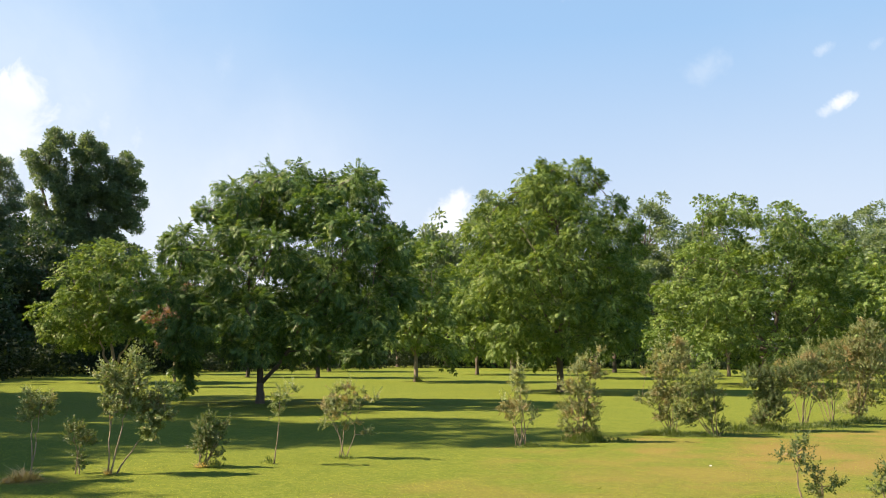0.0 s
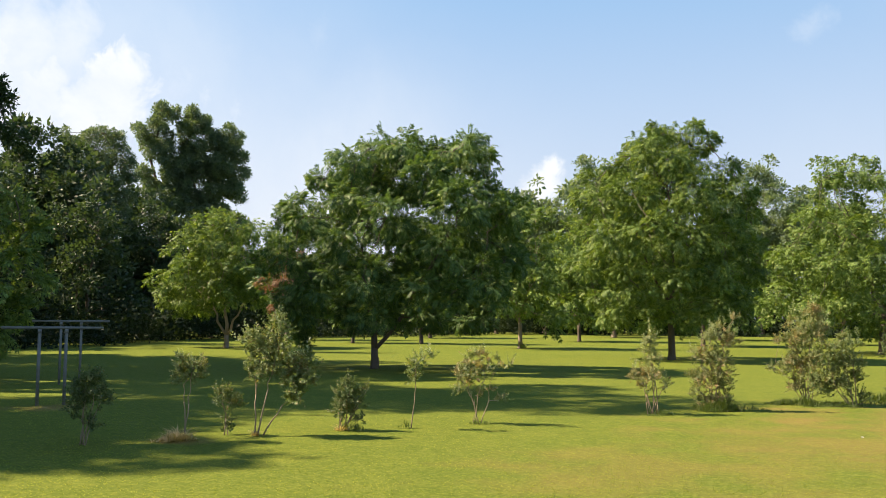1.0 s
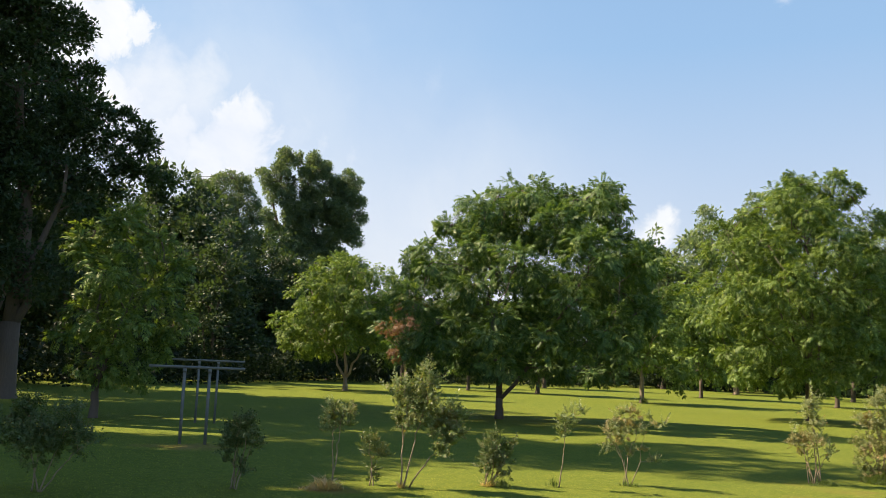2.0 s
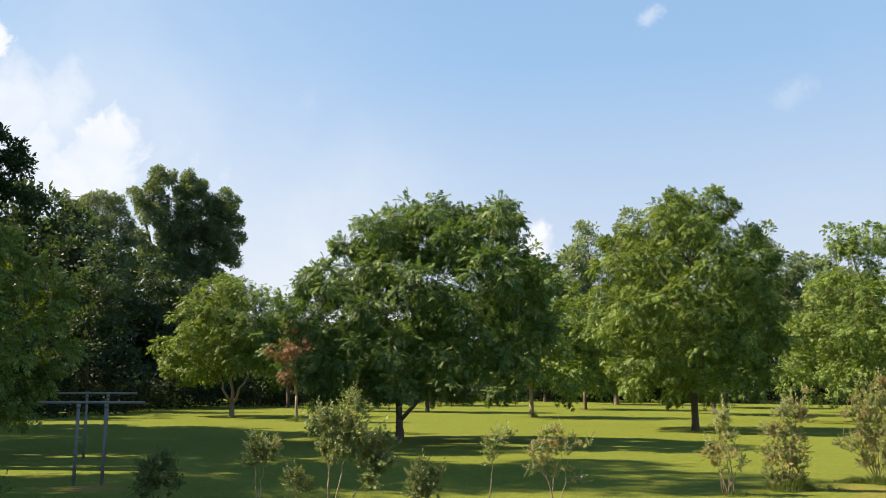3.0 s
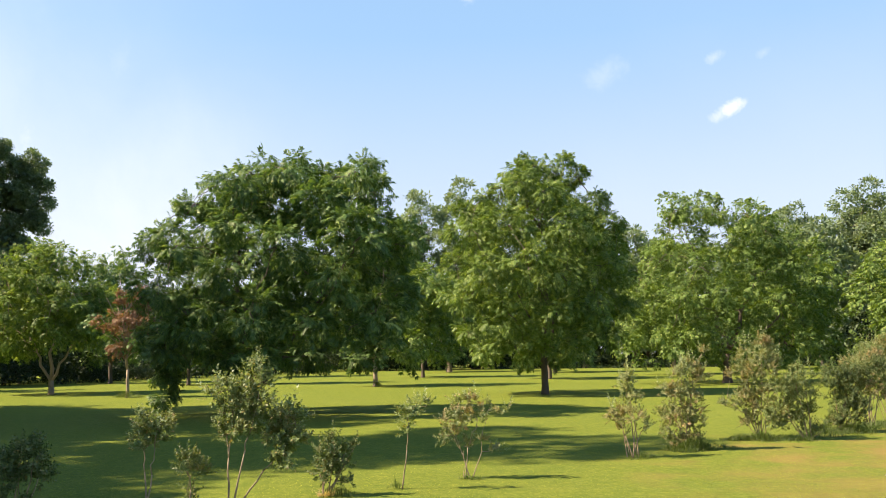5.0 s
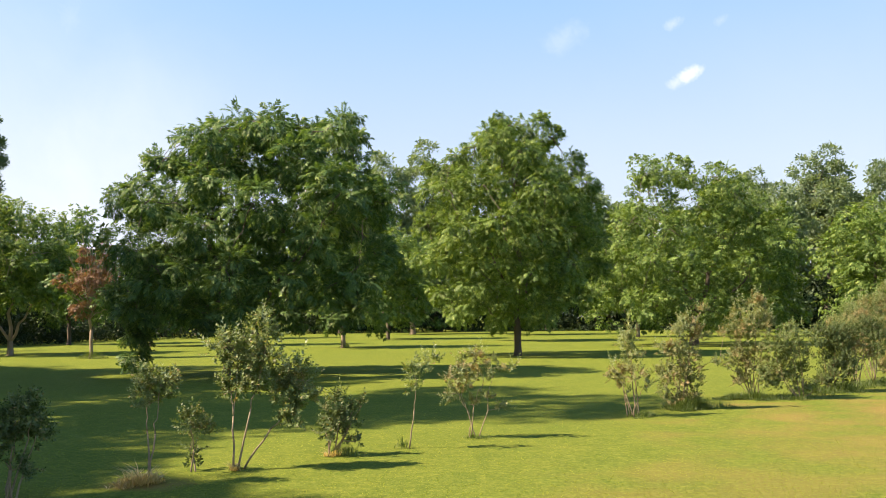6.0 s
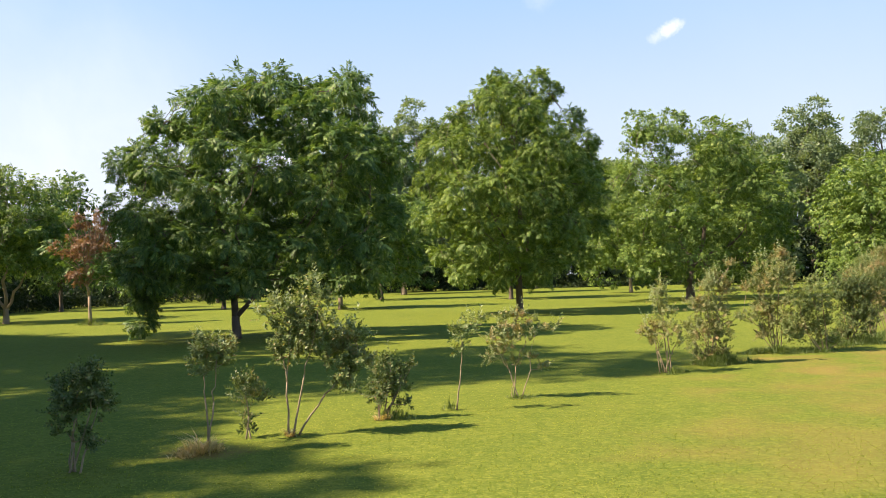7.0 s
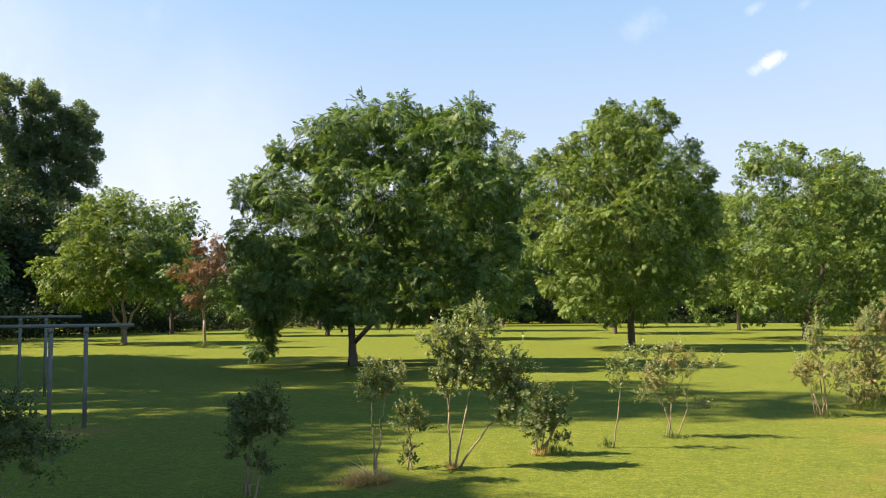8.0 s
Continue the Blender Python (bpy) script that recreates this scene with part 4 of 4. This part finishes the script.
shrub(-6.62, 12.35, "tall open shrub with bare pale canes", [(0.28, 1.64, 0.06), (0.15, 1.47, 0.07), (0.32, 1.47, 0.1), (-0.05, 1.36, 0.1), (-0.28, 1.28, 0.08), (0.11, 1.28, 0.14), (0.3, 1.24, 0.14), (-0.01, 1.13, 0.14), (0.22, 1.06, 0.15), (-0.09, 0.84, 0.1), (0.06, 0.84, 0.12), (0.24, 0.88, 0.08), (-0.17, 0.81, 0.05), (0.67, 1.1, 0.08), (0.56, 0.99, 0.12), (0.71, 0.95, 0.1), (0.48, 0.8, 0.14), (0.71, 0.77, 0.12), (0.59, 0.62, 0.14), (0.78, 0.8, 0.06), (0.67, 0.51, 0.08)], SHRUB, 5, 1700, canes=3, thick=0.0105, bare=0.0)
shrub(-5.75, 13.35, "low bushy shrub with a dark side branch", [(0.1, 0.6, 0.12), (-0.02, 0.5, 0.13), (0.22, 0.51, 0.09), (-0.02, 0.35, 0.14), (0.16, 0.35, 0.14), (0.27, 0.17, 0.08), (0.06, 0.19, 0.11), (0.33, 0.59, 0.03), (-0.11, 0.27, 0.08)], SHRUB_DARK, 6, 1000, canes=6)
shrub(-4.95, 13.95, "leaning sapling with few leaves at its top", [(0.23, 1.06, 0.1), (0.1, 0.96, 0.08), (0.36, 1.06, 0.05), (0.14, 0.84, 0.07), (0.08, 0.72, 0.05)], SHRUB, 7, 750, canes=1)
shrub(-4.1, 14.95, "open shrub with a spreading reddish top", [(-0.1, 1.0, 0.14), (-0.24, 0.9, 0.11), (0.08, 1.05, 0.11), (0.26, 0.95, 0.11), (0.48, 0.93, 0.08), (-0.11, 0.78, 0.16), (0.12, 0.82, 0.13), (-0.34, 0.77, 0.09), (-0.36, 0.59, 0.08), (-0.2, 0.59, 0.11), (0.16, 0.55, 0.06), (0.33, 0.39, 0.04), (-0.09, 0.45, 0.06)], SHRUB_RED, 8, 620, canes=3, thick=0.0075)
shrub(-1.6, 17.6, "slender shrub with reddish leaves", [(-0.11, 1.2, 0.16), (-0.03, 0.98, 0.19), (-0.27, 0.76, 0.16), (0.02, 0.69, 0.19), (0.18, 0.52, 0.1), (-0.3, 0.59, 0.1), (-0.17, 0.41, 0.1), (-0.07, 1.37, 0.07)], SHRUB_RED, 9, 760, canes=6)
shrub(-0.6, 18.8, "tall shrub with reddish and grey-green leaves", [(0.2, 1.5, 0.14), (0.36, 1.68, 0.06), (-0.05, 1.32, 0.17), (0.18, 1.21, 0.23), (-0.19, 1.03, 0.23), (0.11, 0.84, 0.26), (-0.2, 0.66, 0.23), (0.03, 0.47, 0.26), (0.15, 0.22, 0.14), (-0.27, 0.36, 0.14), (-0.16, 0.17, 0.17), (-0.42, 0.61, 0.1)], SHRUB_RED, 10, 800, canes=6)
shrub(1.14, 20.85, "tall grey-green shrub with upright shoots", [(0.15, 1.86, 0.16), (-0.13, 1.73, 0.16), (0.28, 1.58, 0.2), (0.07, 1.46, 0.27), (-0.21, 1.4, 0.24), (0.34, 1.39, 0.16), (-0.49, 1.26, 0.12), (-0.09, 1.05, 0.29), (-0.24, 0.71, 0.26), (0.11, 0.84, 0.27), (-0.61, 0.72, 0.11), (-0.12, 0.29, 0.22), (0.03, 0.57, 0.2)], SHRUB_RED, 11, 800, canes=5)
shrub(2.0, 20.6, "wide low shrub with drooping branches", [(-0.01, 1.29, 0.2), (-0.21, 1.11, 0.24), (-0.49, 0.98, 0.2), (-0.1, 0.76, 0.3), (-0.44, 0.57, 0.26), (-0.65, 0.37, 0.23), (-0.25, 0.36, 0.27), (0.05, 0.22, 0.16), (0.23, 0.14, 0.09), (-0.04, 0.49, 0.2)], SHRUB, 12, 800, canes=6)
shrub(3.2, 22.4, "dark dense shrub low to the lawn", [(0.2, 1.15, 0.35), (0.7, 1.2, 0.32), (0.95, 1.05, 0.28), (-0.2, 1.1, 0.30), (0.1, 0.75, 0.38), (0.15, 0.4, 0.38), (-0.1, 0.25, 0.25)], SHRUB_DARK, 13, 900, canes=6)
shrub(4.3, 23.9, "grey-green shrub with drooping side shoots", [(0.0, 1.3, 0.40), (-0.4, 1.25, 0.30), (0.4, 1.3, 0.30), (0.1, 1.6, 0.20), (0.0, 0.9, 0.30), (0.3, 0.7, 0.20)], SHRUB_RED, 14, 760, canes=6)
shrub(5.1, 24.9, "open grey-green shrub with thin canes", [(-0.3, 1.6, 0.45), (0.1, 1.75, 0.30), (-0.6, 1.45, 0.30), (0.2, 1.2, 0.35), (0.0, 0.7, 0.28)], SHRUB, 15, 700, canes=6)
shrub(6.0, 26.2, "tall dense shrub with dark lower leaves", [(0.0, 1.9, 0.50), (0.2, 2.3, 0.35), (-0.3, 1.6, 0.40), (0.3, 1.4, 0.45), (0.0, 1.0, 0.45), (0.1, 0.5, 0.40), (-0.2, 0.3, 0.30), (0.5, 1.9, 0.30)], SHRUB_RED, 16, 760, canes=7)
shrub(7.0, 27.2, "dense dark green leafy shrub", [(0.0, 1.5, 0.75), (0.2, 0.8, 0.69), (0.5, 1.9, 0.50)], SHRUB_DARK, 17, 560, canes=7)
shrub(8.1, 28.5, "tall grey-green shrub with upright shoots", [(0.0, 1.7, 0.75), (0.3, 1.0, 0.75), (-0.3, 0.6, 0.50)], SHRUB, 18, 520, canes=7)
shrub(9.4, 30.0, "tall grey-green shrub with upright shoots", [(0.0, 1.8, 0.75), (0.3, 1.1, 0.75), (-0.3, 0.7, 0.56)], SHRUB, 19, 520, canes=7)
shrub(10.8, 31.6, "dense grey-green shrub at the row's end", [(0.0, 1.7, 0.81), (0.3, 1.0, 0.75), (-0.3, 0.7, 0.56)], SHRUB, 20, 520, canes=7)
shrub(1.80, 7.8, "small leaning shrub with glossy leaves", [(-0.22, 0.96, 0.04), (-0.15, 0.97, 0.04), (-0.08, 1.0, 0.03), (-0.09, 0.9, 0.04), (-0.03, 0.82, 0.04), (0.02, 0.74, 0.05), (0.11, 0.75, 0.03), (-0.01, 0.66, 0.04)], SHRUB_DARK, 21, 800, canes=2, size=0.62)
shrub(2.30, 7.7, "small upright shrub with glossy leaves", [(-0.11, 0.81, 0.05), (-0.08, 0.88, 0.03), (-0.11, 0.71, 0.04)], SHRUB_DARK, 22, 900, canes=2, size=0.62)


# ---- small growth on the ground ----
def blades(name, at, height, width, lean, mat, label, category, rng, kind="stuff", blade=3, parent=None):
    """Loose grass blades standing at places, in small tufts."""
    n = len(at)
    quads = []
    for _ in range(blade):
        b = rng.uniform(0, 2 * math.pi, n)
        side = np.stack([-np.sin(b), np.cos(b), np.zeros(n)], 1)
        out = np.stack([np.cos(b), np.sin(b), np.zeros(n)], 1)
        h = (height * rng.uniform(0.5, 1.25, n))[:, None]
        base = np.reshape(height * np.ones(n), (n, 1))
        w = (width * rng.uniform(0.7, 1.2, n))[:, None]
        foot = at + out * base * 0.15
        middle = foot + out * h * lean * 0.35 + np.array((0, 0, 1.0)) * h * 0.6
        tip = foot + out * h * lean + np.array((0, 0, 1.0)) * h * rng.uniform(0.75, 1.0, (n, 1))
        quads.append(np.stack([foot, middle + side * w / 2, tip, middle - side * w / 2], 1))
    ob = part(name, quads_mesh(name, np.concatenate(quads)), mat, parent)
    return tagged(ob, label, category, kind=kind) if parent is None else ob


def blade_material():
    mat, n = material("grass_blade")
    place = n.add("ShaderNodeNewGeometry")
    at, each = place.outputs["Position"], place.outputs["Random Per Island"]
    tone = n.math("ADD", n.math("MULTIPLY", n.noise(at, 0.8, 3.0), 0.6), n.math("MULTIPLY", each, 0.4))
    base = n.ramp(tone, (0.25, (0.170, 0.225, 0.029)), (0.5, (0.262, 0.310, 0.044)), (0.75, (0.40, 0.42, 0.085)))
    leaf = n.add("ShaderNodeBsdfPrincipled", {"Base Color": base, "Roughness": 0.7, "Specular IOR Level": 0.08})
    thin = n.add("ShaderNodeBsdfTranslucent", {"Color": base})
    return finish(mat, n, n.add("ShaderNodeMixShader", {0: 0.72, 1: leaf.outputs[0], 2: thin.outputs[0]}).outputs[0])


BLADE = blade_material()
rng = np.random.default_rng(9)
n = 70000
gx, gy = rng.uniform(-17.0, 12.0, n) + rng.normal(0, 1.5, n), 2.5 + 25.0 * rng.beta(1.8, 3.6, n)
keep = (gx > -3.0 - 0.95 * gy + rng.normal(0, 1.0, n)) & (gx < 2.5 + 0.46 * gy + rng.normal(0, 1.0, n))
low = (0.015 * np.clip(1.25 - gy / 24.0, 0.15, 1.0))[keep]
blades("grass", np.column_stack([gx, gy, np.zeros(n)])[keep], low, 0.009, 0.7, BLADE, "short mown grass blades on the near lawn", "grass", rng, blade=2)


def tuft(name, x, y, label, count, spread, height, mat, seed, lean=0.5, width=0.007):
    rng = np.random.default_rng(900 + seed)
    count = int(1.8 * count)
    knots = rng.normal(0, spread * 0.8, (5, 2)) * (1.0, 0.7)
    at = np.column_stack([knots[rng.integers(0, 5, count)] + rng.normal(0, spread * 0.42, (count, 2)), np.zeros(count)])
    far = np.hypot(at[:, 0], at[:, 1] / 0.7) / spread
    ob = blades(name, at, height * (0.35 + 1.1 * np.exp(-0.6 * far * far)) * rng.uniform(0.6, 1.2, count), width, lean, mat, label, "grass tuft", rng)
    ob.matrix_basis = pose(x, y, 0)
    return ob


for k, (x, y, count, spread, height) in enumerate([(-0.65, 18.6, 330, 0.26, 0.14), (-0.25, 18.7, 120, 0.14, 0.10), (-1.45, 17.5, 90, 0.14, 0.09), (0.75, 20.5, 300, 0.20, 0.11), (1.75, 20.4, 120, 0.26, 0.10), (2.7, 22.0, 220, 0.24, 0.16), (3.3, 22.2, 220, 0.26, 0.20), (4.2, 23.5, 180, 0.34, 0.12), (5.1, 24.5, 180, 0.36, 0.12), (6.1, 25.8, 200, 0.36, 0.14), (7.3, 27.0, 260, 0.5, 0.18), (1.05, 20.5, 260, 0.24, 0.15), (1.5, 20.9, 160, 0.45, 0.07), (2.3, 21.1, 180, 0.45, 0.08), (3.0, 22.1, 200, 0.5, 0.10), (3.7, 22.9, 200, 0.5, 0.09), (4.6, 24.0, 200, 0.5, 0.09), (5.6, 25.2, 200, 0.5, 0.09), (-0.5, 18.75, 260, 0.22, 0.20), (-0.1, 19.0, 120, 0.30, 0.09), (-5.62, 13.35, 50, 0.14, 0.12), (-5.0, 13.95, 18, 0.05, 0.13), (-4.1, 14.9, 40, 0.14, 0.06), (-22.2, 42.5, 220, 0.30, 0.34), (-12.9, 54.9, 160, 0.25, 0.30)]):
    tuft("weed_tuft", x, y, "tuft of longer green grass and weeds", count, spread, height, WEED, k)
tuft("straw_heap", -7.3, 11.45, "dry straw and cut stalks below a shrub", 130, 0.15, 0.13, STRAW, 30, 1.2, 0.009)
tuft("straw_heap", -6.62, 12.28, "small heap of dry straw round the canes", 26, 0.035, 0.08, STRAW, 31, 1.2, 0.008)
tuft("straw_heap", -5.75, 13.3, "dry straw below a low shrub", 30, 0.07, 0.08, STRAW, 32, 1.6, 0.008)


# a scrap of paper on the grass
def paper_scrap(x, y):
    rng = np.random.default_rng(61)
    mesh = bmesh.new()
    rows = [[mesh.verts.new((0.007 * (i - 3) + rng.uniform(-0.002, 0.002), 0.006 * (j - 2) + rng.uniform(-0.004, 0.004), 0.014 + 0.009 * math.sin(1.3 * i + 0.8 * j))) for i in range(7)] for j in range(5)]
    for a, b in zip(rows, rows[1:]):
        for i in range(6):
            mesh.faces.new((a[i], a[i + 1], b[i + 1], b[i]))
    data = bpy.data.meshes.new("paper_scrap")
    mesh.to_mesh(data)
    mesh.free()
    mat, n = material("white_paper")
    tone = n.noise(n.add("ShaderNodeTexCoord").outputs["Object"], 40.0)
    finish(mat, n, n.add("ShaderNodeBsdfPrincipled", {"Base Color": n.mix(tone, (0.68, 0.66, 0.60), (0.82, 0.81, 0.77)), "Roughness": 0.8}).outputs[0])
    ob = part("paper_scrap", data, mat)
    ob.matrix_basis = pose(x, y, 0, 0, 0, 25)
    ob.modifiers.new("thickness", "SOLIDIFY").thickness = 0.002
    return tagged(ob, "small crumpled white paper scrap on the lawn", "litter")


paper_scrap(1.55, 15.25)
